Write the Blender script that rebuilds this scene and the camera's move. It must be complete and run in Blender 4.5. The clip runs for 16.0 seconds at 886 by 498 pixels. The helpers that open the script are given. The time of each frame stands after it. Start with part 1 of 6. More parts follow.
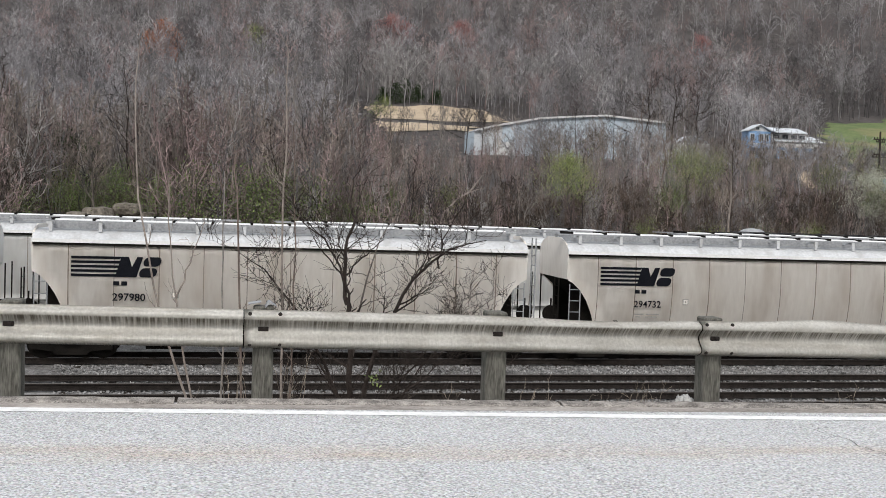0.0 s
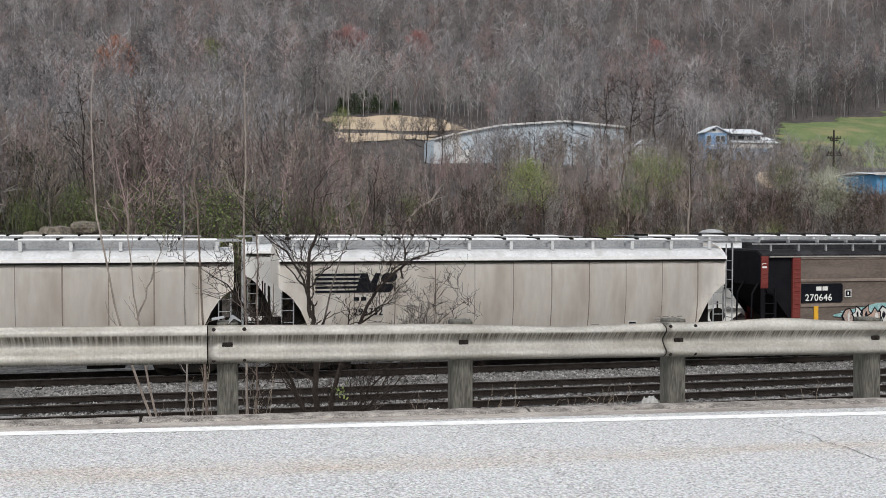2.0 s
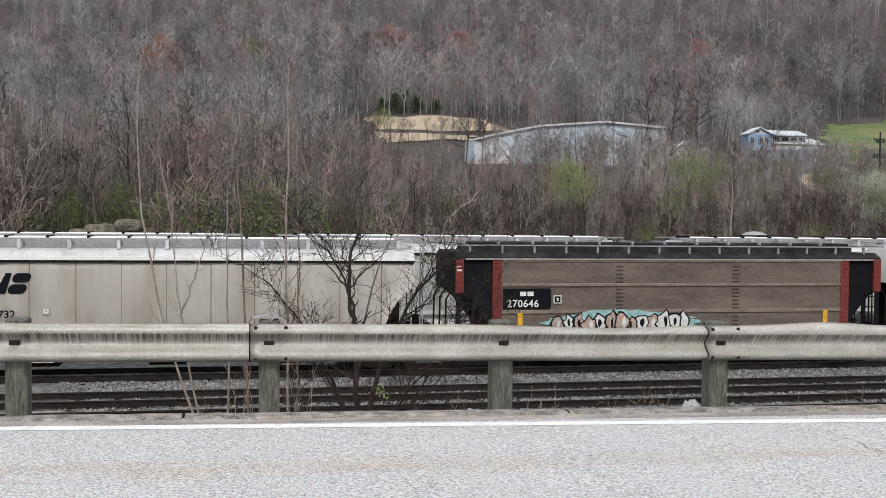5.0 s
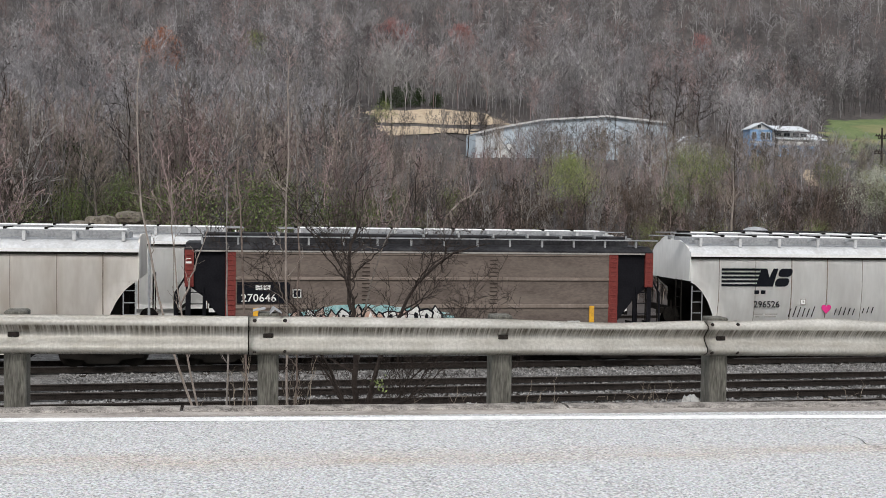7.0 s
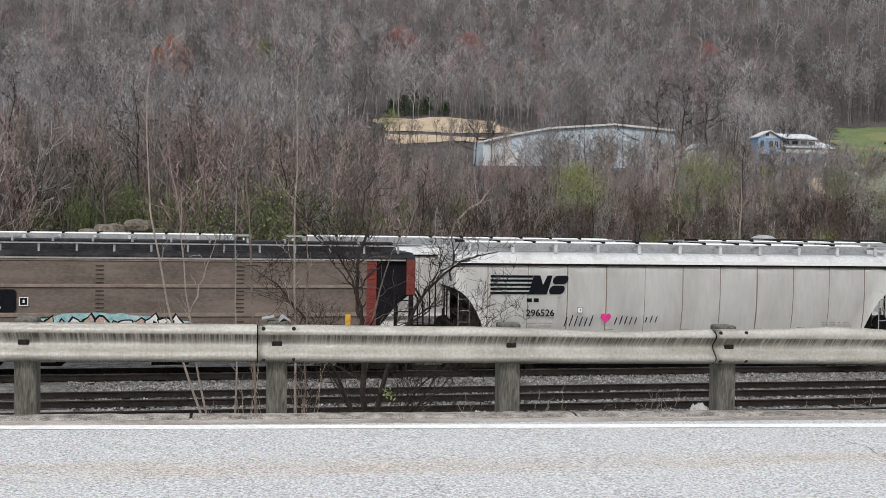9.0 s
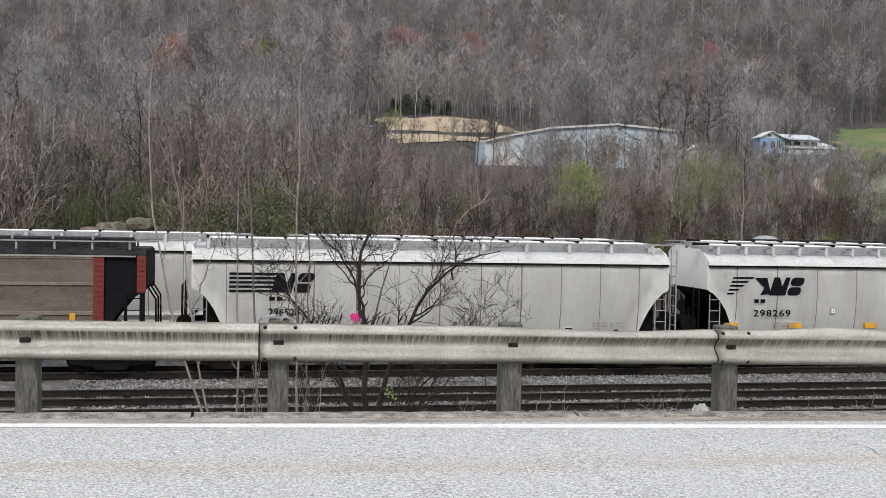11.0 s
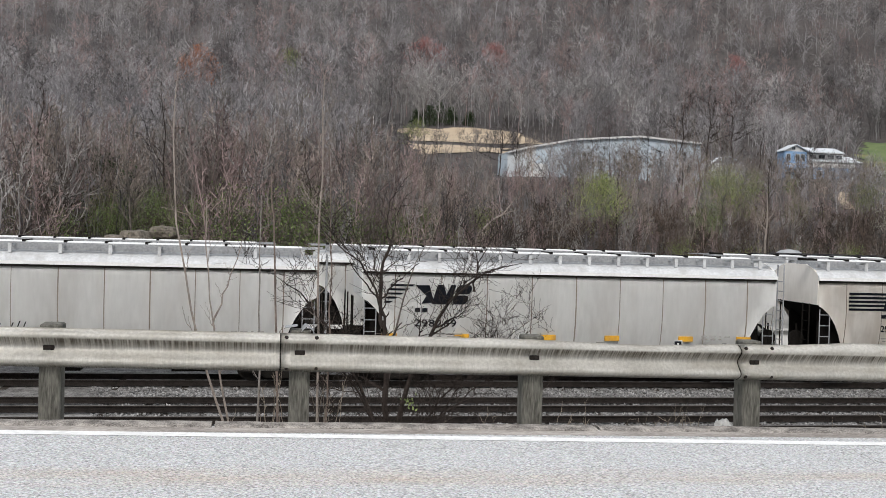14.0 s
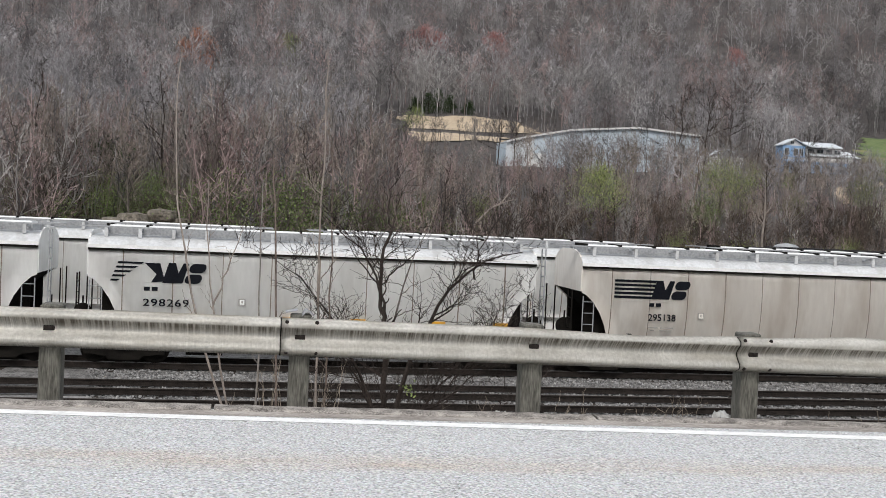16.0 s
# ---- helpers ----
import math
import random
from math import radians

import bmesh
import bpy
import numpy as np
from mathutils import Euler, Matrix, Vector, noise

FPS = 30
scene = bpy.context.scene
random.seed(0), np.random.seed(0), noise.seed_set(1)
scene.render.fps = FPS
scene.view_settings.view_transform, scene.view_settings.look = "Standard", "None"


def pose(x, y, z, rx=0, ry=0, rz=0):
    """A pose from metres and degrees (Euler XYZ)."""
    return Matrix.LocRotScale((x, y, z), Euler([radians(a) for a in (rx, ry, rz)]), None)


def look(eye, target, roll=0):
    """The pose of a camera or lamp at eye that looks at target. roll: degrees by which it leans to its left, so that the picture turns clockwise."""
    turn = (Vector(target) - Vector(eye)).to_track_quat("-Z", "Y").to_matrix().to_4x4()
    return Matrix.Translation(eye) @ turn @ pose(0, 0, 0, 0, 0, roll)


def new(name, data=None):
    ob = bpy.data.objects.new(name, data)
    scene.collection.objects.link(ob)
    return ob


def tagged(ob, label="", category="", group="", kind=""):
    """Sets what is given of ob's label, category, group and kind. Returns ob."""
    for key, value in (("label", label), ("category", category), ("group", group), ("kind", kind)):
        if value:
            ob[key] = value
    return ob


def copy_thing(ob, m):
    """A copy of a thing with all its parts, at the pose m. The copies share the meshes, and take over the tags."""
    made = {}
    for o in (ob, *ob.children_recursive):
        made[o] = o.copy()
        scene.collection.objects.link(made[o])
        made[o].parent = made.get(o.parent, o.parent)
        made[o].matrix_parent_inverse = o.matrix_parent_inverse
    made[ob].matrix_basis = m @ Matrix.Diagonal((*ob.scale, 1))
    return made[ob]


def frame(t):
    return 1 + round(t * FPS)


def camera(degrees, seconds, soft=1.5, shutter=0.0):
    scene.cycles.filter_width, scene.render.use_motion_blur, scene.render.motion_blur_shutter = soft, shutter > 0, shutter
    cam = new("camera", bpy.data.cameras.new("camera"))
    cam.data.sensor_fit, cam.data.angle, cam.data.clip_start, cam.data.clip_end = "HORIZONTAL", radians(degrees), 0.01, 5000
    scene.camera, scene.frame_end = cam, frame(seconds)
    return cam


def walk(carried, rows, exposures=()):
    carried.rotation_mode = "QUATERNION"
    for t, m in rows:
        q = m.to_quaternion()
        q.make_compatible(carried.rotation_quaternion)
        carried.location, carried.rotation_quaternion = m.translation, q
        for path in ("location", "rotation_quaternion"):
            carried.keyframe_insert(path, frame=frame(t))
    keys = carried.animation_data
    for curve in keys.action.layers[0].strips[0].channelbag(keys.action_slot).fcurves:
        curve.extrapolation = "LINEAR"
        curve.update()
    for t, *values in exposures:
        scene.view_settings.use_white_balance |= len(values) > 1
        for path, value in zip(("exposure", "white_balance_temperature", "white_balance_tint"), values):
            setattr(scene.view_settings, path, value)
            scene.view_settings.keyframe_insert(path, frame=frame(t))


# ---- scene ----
cam = camera(45.2, 16.0, soft=0.75)
PATH = [
    (0, (-0.299, -0.195, 1.5), (0.102, 1.763, 1.425), 1.8),
    (0.5, (-0.323, -0.172, 1.504), (0.076, 1.786, 1.424), 1.6),
    (1, (-0.315, -0.174, 1.506), (0.1, 1.781, 1.435), 0.8),
    (1.5, (-0.305, -0.188, 1.506), (0.142, 1.761, 1.447), 0.4),
    (2, (-0.301, -0.192, 1.502), (0.168, 1.751, 1.445), 0.2),
    (2.5, (-0.303, -0.194, 1.503), (0.143, 1.755, 1.442), 0.1),
    (3, (-0.301, -0.189, 1.502), (0.134, 1.762, 1.438), -0.0),
    (3.5, (-0.308, -0.193, 1.506), (0.121, 1.759, 1.444), 0.1),
    (4, (-0.314, -0.203, 1.507), (0.099, 1.753, 1.449), 0.2),
    (6.5, (-0.305, -0.18, 1.5), (0.084, 1.781, 1.436), 0.8),
    (7, (-0.302, -0.185, 1.504), (0.093, 1.774, 1.435), 0.9),
    (7.5, (-0.303, -0.183, 1.506), (0.097, 1.776, 1.439), 0.8),
    (8, (-0.302, -0.191, 1.506), (0.094, 1.769, 1.447), 0.8),
    (8.5, (-0.309, -0.195, 1.504), (0.082, 1.766, 1.449), 0.9),
    (9, (-0.311, -0.202, 1.506), (0.07, 1.761, 1.452), 0.9),
    (11.5, (-0.315, -0.19, 1.505), (0.06, 1.774, 1.45), 1.2),
    (12, (-0.319, -0.192, 1.511), (0.044, 1.774, 1.462), 1.3),
    (12.5, (-0.319, -0.191, 1.509), (0.038, 1.777, 1.466), 1.4),
    (13, (-0.32, -0.196, 1.507), (0.033, 1.773, 1.469), 1.5),
    (13.5, (-0.32, -0.189, 1.51), (0.026, 1.78, 1.472), 1.6),
    (14, (-0.316, -0.185, 1.512), (0.022, 1.786, 1.476), 1.6),
    (14.5, (-0.325, -0.198, 1.508), (0.001, 1.774, 1.473), 1.7),
    (15, (-0.327, -0.215, 1.507), (-0.02, 1.761, 1.472), 1.9),
    (15.5, (-0.329, -0.22, 1.509), (-0.008, 1.753, 1.47), 2.0),
    (16, (-0.355, -0.178, 1.503), (-0.01, 1.791, 1.445), 2.6),
]
walk(cam, [(t, look(eye, target, roll)) for t, eye, target, roll in PATH])
# ---------------------------------------------------------------- light
world = bpy.data.worlds.new("overcast_sky")
scene.world = world
world.use_nodes = True
wn = world.node_tree
sky = wn.nodes.new("ShaderNodeTexSky")
sky.sky_type = "NISHITA"
sky.sun_disc = False
sky.sun_elevation = radians(44)
sky.sun_rotation = radians(196)
sky.air_density, sky.dust_density, sky.ozone_density = 1.6, 4.0, 1.0
grey = wn.nodes.new("ShaderNodeMixRGB")
grey.inputs[0].default_value = 0.72
grey.inputs[2].default_value = (8.2, 8.5, 9.0, 1)
wn.links.new(sky.outputs[0], grey.inputs[1])
bg = wn.nodes["Background"]
bg.inputs[1].default_value = 0.093
wn.links.new(grey.outputs[0], bg.inputs[0])
sun = new("sun", bpy.data.lights.new("sun", "SUN"))
sun.data.energy, sun.data.angle, sun.data.color = 1.45, radians(14), (1.0, 0.975, 0.945)
sun.matrix_world = look((-30, -85, 105), (0, 20, 0))
scene.view_settings.exposure = 0.35


# ---------------------------------------------------------------- materials
def nodes_of(name):
    m = bpy.data.materials.new(name)
    m.use_nodes = True
    return m, m.node_tree, m.node_tree.nodes["Principled BSDF"]


def surface(name, low, high, rough=0.8, scale=4.0, fine=60.0, bump=0.2, metal=0.0, stretch=(1, 1, 1), stain=None, stain_scale=1.0,
            stain_stretch=(1, 1, 1), stain_amount=0.5, vary=0.0, island=0.0, tone=0.0, lo=0.35, hi=0.65, gloss=0.3):
    """Two-scale colour between low and high, with fine relief; stain: a third colour in patches; vary: lightness change from piece to piece; tone: from tree to tree."""
    m, nt, bsdf = nodes_of(name)
    link = nt.links.new
    co = nt.nodes.new("ShaderNodeTexCoord")
    mp = nt.nodes.new("ShaderNodeMapping")
    mp.inputs["Scale"].default_value = stretch
    link(co.outputs["Object"], mp.inputs[0])
    big = nt.nodes.new("ShaderNodeTexNoise")
    big.inputs["Scale"].default_value, big.inputs["Detail"].default_value = scale, 5
    small = nt.nodes.new("ShaderNodeTexNoise")
    small.inputs["Scale"].default_value, small.inputs["Detail"].default_value = fine, 3
    link(mp.outputs[0], big.inputs[0])
    link(mp.outputs[0], small.inputs[0])
    mean = nt.nodes.new("ShaderNodeMath")
    mean.operation = "MULTIPLY_ADD"
    mean.inputs[1].default_value = 0.5
    half = nt.nodes.new("ShaderNodeMath")
    half.operation = "MULTIPLY"
    half.inputs[1].default_value = 0.5
    link(small.outputs[0], half.inputs[0])
    link(big.outputs[0], mean.inputs[0])
    link(half.outputs[0], mean.inputs[2])
    ramp = nt.nodes.new("ShaderNodeValToRGB")
    ramp.color_ramp.elements[0].position, ramp.color_ramp.elements[1].position = lo, hi
    ramp.color_ramp.elements[0].color, ramp.color_ramp.elements[1].color = (*low, 1), (*high, 1)
    link(mean.outputs[0], ramp.inputs[0])
    colour = ramp.outputs[0]
    if stain:
        sm = nt.nodes.new("ShaderNodeMapping")
        sm.inputs["Scale"].default_value = stain_stretch
        link(co.outputs["Object"], sm.inputs[0])
        st = nt.nodes.new("ShaderNodeTexNoise")
        st.inputs["Scale"].default_value, st.inputs["Detail"].default_value = stain_scale, 6
        link(sm.outputs[0], st.inputs[0])
        sr = nt.nodes.new("ShaderNodeMapRange")
        sr.inputs[1].default_value, sr.inputs[2].default_value, sr.inputs[4].default_value = 0.48, 0.68, stain_amount
        link(st.outputs[0], sr.inputs[0])
        mix = nt.nodes.new("ShaderNodeMixRGB")
        link(sr.outputs[0], mix.inputs[0])
        link(colour, mix.inputs[1])
        mix.inputs[2].default_value = (*stain, 1)
        colour = mix.outputs[0]
    if vary or island:
        if island:
            src = nt.nodes.new("ShaderNodeNewGeometry").outputs["Random Per Island"]
        else:
            src = nt.nodes.new("ShaderNodeObjectInfo").outputs["Random"]
        amount = vary or island
        vr = nt.nodes.new("ShaderNodeMapRange")
        vr.inputs[3].default_value, vr.inputs[4].default_value = 1 - amount, 1 + amount
        link(src, vr.inputs[0])
        hsv = nt.nodes.new("ShaderNodeHueSaturation")
        link(vr.outputs[0], hsv.inputs["Value"])
        link(colour, hsv.inputs["Color"])
        colour = hsv.outputs[0]
    if tone:
        at = nt.nodes.new("ShaderNodeAttribute")
        at.attribute_name = "tone"
        tr = nt.nodes.new("ShaderNodeMapRange")
        tr.inputs[3].default_value, tr.inputs[4].default_value = 1 - tone, 1 + tone
        link(at.outputs["Fac"], tr.inputs[0])
        th = nt.nodes.new("ShaderNodeHueSaturation")
        link(tr.outputs[0], th.inputs["Value"])
        link(colour, th.inputs["Color"])
        colour = th.outputs[0]
    link(colour, bsdf.inputs["Base Color"])
    bsdf.inputs["Roughness"].default_value, bsdf.inputs["Metallic"].default_value = rough, metal
    bsdf.inputs["Specular IOR Level"].default_value = gloss if sum(high) > 0.25 else 0.08
    if bump:
        bp = nt.nodes.new("ShaderNodeBump")
        bp.inputs["Strength"].default_value, bp.inputs["Distance"].default_value = bump, 0.02
        link(mean.outputs[0], bp.inputs["Height"])
        link(bp.outputs[0], bsdf.inputs["Normal"])
    return m


M = {
    "paint_white": surface("road_paint", (0.82, 0.82, 0.81), (0.92, 0.92, 0.91), 0.7, 8, 60, 0.15, stain=(0.4, 0.4, 0.4), stain_scale=14, stain_amount=0.3),
    "concrete": surface("kerb_concrete", (0.10, 0.09, 0.082), (0.45, 0.415, 0.38), 0.95, 9, 75, 0.8, lo=0.38, hi=0.62),
    "gutter_dust": surface("gutter_grit", (0.22, 0.195, 0.175), (0.50, 0.46, 0.425), 0.95, 4, 60, 0.5, stretch=(0.4, 1, 1), lo=0.38, hi=0.62),
    "zinc": surface("galvanized_steel", (0.62, 0.60, 0.55), (0.88, 0.86, 0.81), 0.56, 3, 40, 0.05, metal=0.35, stain=(0.42, 0.37, 0.29), stain_scale=3.0, stain_stretch=(0.7, 1, 3), stain_amount=0.35),
    "post_wood": surface("weathered_post_wood", (0.045, 0.043, 0.037), (0.215, 0.208, 0.182), 0.95, 6, 30, 0.8, stretch=(3, 3, 0.4), stain=(0.075, 0.085, 0.065), stain_scale=3, stain_amount=0.6),
    "ballast": surface("ballast_stone", (0.085, 0.083, 0.081), (0.31, 0.304, 0.30), 0.95, 1.5, 9, 0.3, island=0.55),
    "yard": surface("yard_ground", (0.035, 0.034, 0.033), (0.32, 0.312, 0.305), 0.97, 3.0, 16, 0.9, lo=0.36, hi=0.64, stain=(0.10, 0.09, 0.08), stain_scale=0.7, stain_stretch=(0.3, 1, 1), stain_amount=0.35),
    "tie": surface("old_tie_wood", (0.018, 0.015, 0.013), (0.065, 0.056, 0.048), 0.95, 5, 40, 0.5, vary=0.3),
    "rail_steel": surface("rusty_rail_steel", (0.012, 0.010, 0.009), (0.036, 0.030, 0.027), 0.8, 5, 40, 0.2),
    "rail_head": surface("dull_rail_head", (0.05, 0.042, 0.038), (0.13, 0.115, 0.105), 0.5, 5, 40, 0.1, metal=0.4),
    "car_white": surface("dusty_cream_car_paint", (0.75, 0.705, 0.65), (0.86, 0.82, 0.765), 0.6, 0.7, 6, 0.03, stretch=(1.5, 1, 0.35), stain=(0.50, 0.43, 0.36), stain_scale=0.9, stain_stretch=(1.5, 1, 0.4), stain_amount=0.55),
    "car_grey": surface("clean_pale_grey_car_paint", (0.78, 0.775, 0.755), (0.90, 0.895, 0.875), 0.55, 0.7, 6, 0.03, stretch=(1.5, 1, 0.35), stain=(0.60, 0.575, 0.54), stain_scale=0.8, stain_stretch=(1.5, 1, 0.4), stain_amount=0.45),
    "rim_white": surface("white_rim_paint", (0.72, 0.72, 0.71), (0.86, 0.86, 0.85), 0.5, 1.2, 12, 0.02),
    "car_roof": surface("pale_roof_paint", (0.46, 0.47, 0.48), (0.66, 0.67, 0.68), 0.45, 1.2, 12, 0.05, stain=(0.35, 0.34, 0.33), stain_scale=1.6, stain_stretch=(2, 1, 1), stain_amount=0.5),
    "car_dark": surface("dirty_underframe_and_shade_black", (0.005, 0.0045, 0.004), (0.018, 0.016, 0.014), 0.9, 3, 30, 0.2),
    "seam": surface("rust_streaked_seam", (0.15, 0.12, 0.095), (0.32, 0.275, 0.23), 0.8, 3, 20, 0.05),
    "brown": surface("weathered_brown_car_paint", (0.088, 0.070, 0.060), (0.165, 0.132, 0.113), 0.75, 0.9, 8, 0.08, stretch=(1, 1, 2.5), stain=(0.205, 0.17, 0.145), stain_scale=0.8, stain_stretch=(0.4, 1, 2.2), stain_amount=0.5),
    "brown_rib": surface("faded_brown_rib_paint", (0.155, 0.125, 0.105), (0.25, 0.205, 0.175), 0.75, 1.5, 10, 0.08, stain=(0.12, 0.09, 0.07), stain_scale=2, stain_amount=0.5),
    "red_rust": surface("rust_red_post_paint", (0.12, 0.021, 0.018), (0.235, 0.048, 0.04), 0.8, 3, 25, 0.15, stain=(0.09, 0.03, 0.025), stain_scale=3, stain_amount=0.6),
    "black_paint": surface("black_car_paint", (0.005, 0.005, 0.007), (0.013, 0.013, 0.016), 0.75, 2, 20, 0.05),
    "slot": surface("worn_dark_step_slot", (0.030, 0.024, 0.020), (0.075, 0.059, 0.050), 0.8, 5, 30, 0.1),
    "roof_dark": surface("grimy_dark_roof_paint", (0.012, 0.012, 0.014), (0.045, 0.045, 0.049), 0.6, 1.5, 14, 0.1, stain=(0.08, 0.08, 0.084), stain_scale=1.5, stain_stretch=(1.5, 1, 1), stain_amount=0.5),
    "roof_grey": surface("grey_roof_board_paint", (0.22, 0.225, 0.235), (0.40, 0.41, 0.42), 0.6, 1.5, 14, 0.1),
    "spray_white": surface("white_spray_paint", (0.5, 0.5, 0.48), (0.72, 0.72, 0.7), 0.6, 3, 18, 0.0),
    "ink": surface("black_lettering_paint", (0.004, 0.005, 0.008), (0.010, 0.011, 0.015), 0.6, 3, 20, 0.0),
    "ink_white": surface("white_lettering_paint", (0.6, 0.6, 0.58), (0.8, 0.8, 0.78), 0.7, 5, 20, 0.0),
    "ink_grey": surface("faded_grey_lettering", (0.25, 0.24, 0.22), (0.36, 0.34, 0.32), 0.7, 5, 20, 0.0),
    "yellow": surface("yellow_reflective_mark", (0.6, 0.3, 0.02), (0.75, 0.42, 0.04), 0.5, 5, 20, 0.0, stain=(0.3, 0.18, 0.08), stain_scale=4, stain_amount=0.5),
    "magenta": surface("magenta_spray_paint", (0.55, 0.015, 0.16), (0.72, 0.05, 0.26), 0.6, 6, 30, 0.0),
    "teal": surface("teal_spray_paint", (0.13, 0.30, 0.31), (0.34, 0.53, 0.54), 0.6, 3, 18, 0.0, stain=(0.55, 0.6, 0.6), stain_scale=5, stain_amount=0.6),
    "peach": surface("pale_pink_spray_paint", (0.25, 0.19, 0.165), (0.5, 0.42, 0.37), 0.6, 3, 18, 0.0, stain=(0.5, 0.2, 0.1), stain_scale=3, stain_amount=0.5),
    "bark": surface("grey_brown_bark", (0.07, 0.058, 0.05), (0.20, 0.175, 0.155), 0.95, 3, 30, 0.3, island=0.3),
    "bark_dark": surface("dark_bark", (0.022, 0.018, 0.016), (0.065, 0.052, 0.046), 0.95, 5, 40, 0.3),
    "bark_pale": surface("pale_sapling_bark", (0.18, 0.15, 0.13), (0.36, 0.31, 0.275), 0.9, 6, 40, 0.2),
    "wood_far": surface("distant_bare_wood", (0.14, 0.133, 0.138), (0.35, 0.335, 0.342), 1.0, 0.05, 0.6, 0.0, island=0.25, tone=0.55),
    "wood_brush": surface("bare_brush_wood", (0.094, 0.077, 0.065), (0.295, 0.25, 0.22), 1.0, 0.08, 0.9, 0.0, island=0.25, tone=0.6),
    "wood_dusk": surface("dusky_grey_wood", (0.06, 0.055, 0.056), (0.17, 0.158, 0.16), 1.0, 0.05, 0.6, 0.0, island=0.25, tone=0.5),
    "wood_rosy": surface("rosy_budding_wood", (0.15, 0.108, 0.104), (0.335, 0.255, 0.245), 1.0, 0.05, 0.6, 0.0, island=0.25, tone=0.5),
    "wood_pale": surface("pale_grey_wood", (0.20, 0.19, 0.187), (0.40, 0.382, 0.375), 1.0, 0.05, 0.6, 0.0, island=0.25, tone=0.45),
    "wood_ash": surface("ash_grey_brush_wood", (0.15, 0.14, 0.133), (0.32, 0.30, 0.287), 1.0, 0.05, 0.6, 0.0, island=0.25, tone=0.4),
    "wood_dark": surface("dark_bramble_wood", (0.035, 0.026, 0.02), (0.12, 0.09, 0.072), 1.0, 0.1, 0.9, 0.0, island=0.25, tone=0.5),
    "bark_ash": surface("ash_grey_bark", (0.14, 0.125, 0.115), (0.32, 0.29, 0.265), 0.95, 3, 30, 0.3),
    "bark_twig": surface("brown_twig_bark", (0.10, 0.075, 0.062), (0.24, 0.19, 0.165), 0.9, 6, 40, 0.2),
    "leaf_litter": surface("hillside_leaf_litter", (0.034, 0.030, 0.029), (0.105, 0.092, 0.086), 1.0, 0.03, 0.5, 0.0),
    "bud_red": surface("red_maple_buds", (0.20, 0.09, 0.085), (0.34, 0.16, 0.15), 0.9, 0.5, 5, 0.0, island=0.4),
    "bud_orange": surface("orange_buds", (0.27, 0.09, 0.04), (0.43, 0.16, 0.075), 0.9, 0.5, 5, 0.0, island=0.4),
    "leaf_spring": surface("fresh_spring_leaves", (0.12, 0.15, 0.045), (0.25, 0.28, 0.10), 0.8, 0.6, 6, 0.0, island=0.5),
    "leaf_green": surface("low_green_leaves", (0.07, 0.10, 0.032), (0.18, 0.225, 0.08), 0.8, 0.6, 6, 0.0, island=0.5),
    "needle": surface("evergreen_needles", (0.018, 0.032, 0.014), (0.055, 0.078, 0.034), 0.9, 0.6, 6, 0.0, island=0.5),
    "blossom": surface("white_blossom", (0.24, 0.25, 0.19), (0.52, 0.52, 0.44), 0.9, 0.6, 6, 0.0, island=0.4),
    "field": surface("dry_straw_field", (0.33, 0.255, 0.175), (0.54, 0.44, 0.32), 1.0, 0.3, 2.5, 0.2),
    "meadow": surface("green_meadow", (0.080, 0.118, 0.044), (0.155, 0.19, 0.078), 1.0, 0.15, 1.5, 0.2, stain=(0.3, 0.23, 0.13), stain_scale=0.06, stain_amount=0.6),
    "metal_blue": surface("pale_blue_metal_cladding", (0.42, 0.49, 0.56), (0.56, 0.63, 0.69), 0.6, 0.2, 2, 0.0, stain=(0.3, 0.34, 0.38), stain_scale=0.3, stain_amount=0.5),
    "metal_roof": surface("pale_metal_roofing", (0.5, 0.53, 0.56), (0.64, 0.67, 0.7), 0.5, 0.3, 3, 0.0),
    "siding_blue": surface("blue_house_siding", (0.16, 0.28, 0.46), (0.26, 0.40, 0.6), 0.7, 0.8, 8, 0.0),
    "siding_white": surface("white_house_siding", (0.5, 0.5, 0.5), (0.68, 0.68, 0.67), 0.7, 0.8, 8, 0.0),
    "blue_roof": surface("bright_blue_shed_metal", (0.06, 0.24, 0.45), (0.12, 0.34, 0.58), 0.5, 0.5, 5, 0.0),
    "glass_dark": surface("dark_window_glass", (0.03, 0.035, 0.04), (0.07, 0.08, 0.09), 0.15, 1, 5, 0.0),
    "stone": surface("grey_boulder_stone", (0.07, 0.062, 0.052), (0.30, 0.265, 0.22), 0.95, 1.6, 9, 0.8, stain=(0.06, 0.055, 0.045), stain_scale=2.5, stain_amount=0.7),
    "straw": surface("dead_grass_stems", (0.13, 0.105, 0.08), (0.34, 0.29, 0.235), 0.95, 3, 20, 0.0, island=0.4),
    "litter_white": surface("dirty_white_plastic", (0.38, 0.38, 0.37), (0.66, 0.66, 0.65), 0.4, 6, 30, 0.1),
}


# ---------------------------------------------------------------- mesh helpers
def finish(bm, name, material, smooth=False):
    me = bpy.data.meshes.new(name)
    bmesh.ops.recalc_face_normals(bm, faces=bm.faces)
    bm.to_mesh(me)
    bm.free()
    me.materials.append(M[material])
    if smooth:
        me.shade_smooth()
    return me


def part(name, bm, material, parent=None, label="", smooth=False, at=None):
    """Links a bmesh as ONE mesh object under a thing or a part."""
    ob = new(name, finish(bm, name, material, smooth) if isinstance(bm, bmesh.types.BMesh) else bm)
    if parent:
        ob.parent = parent
    if at is not None:
        ob.matrix_basis = at
    return tagged(ob, label)


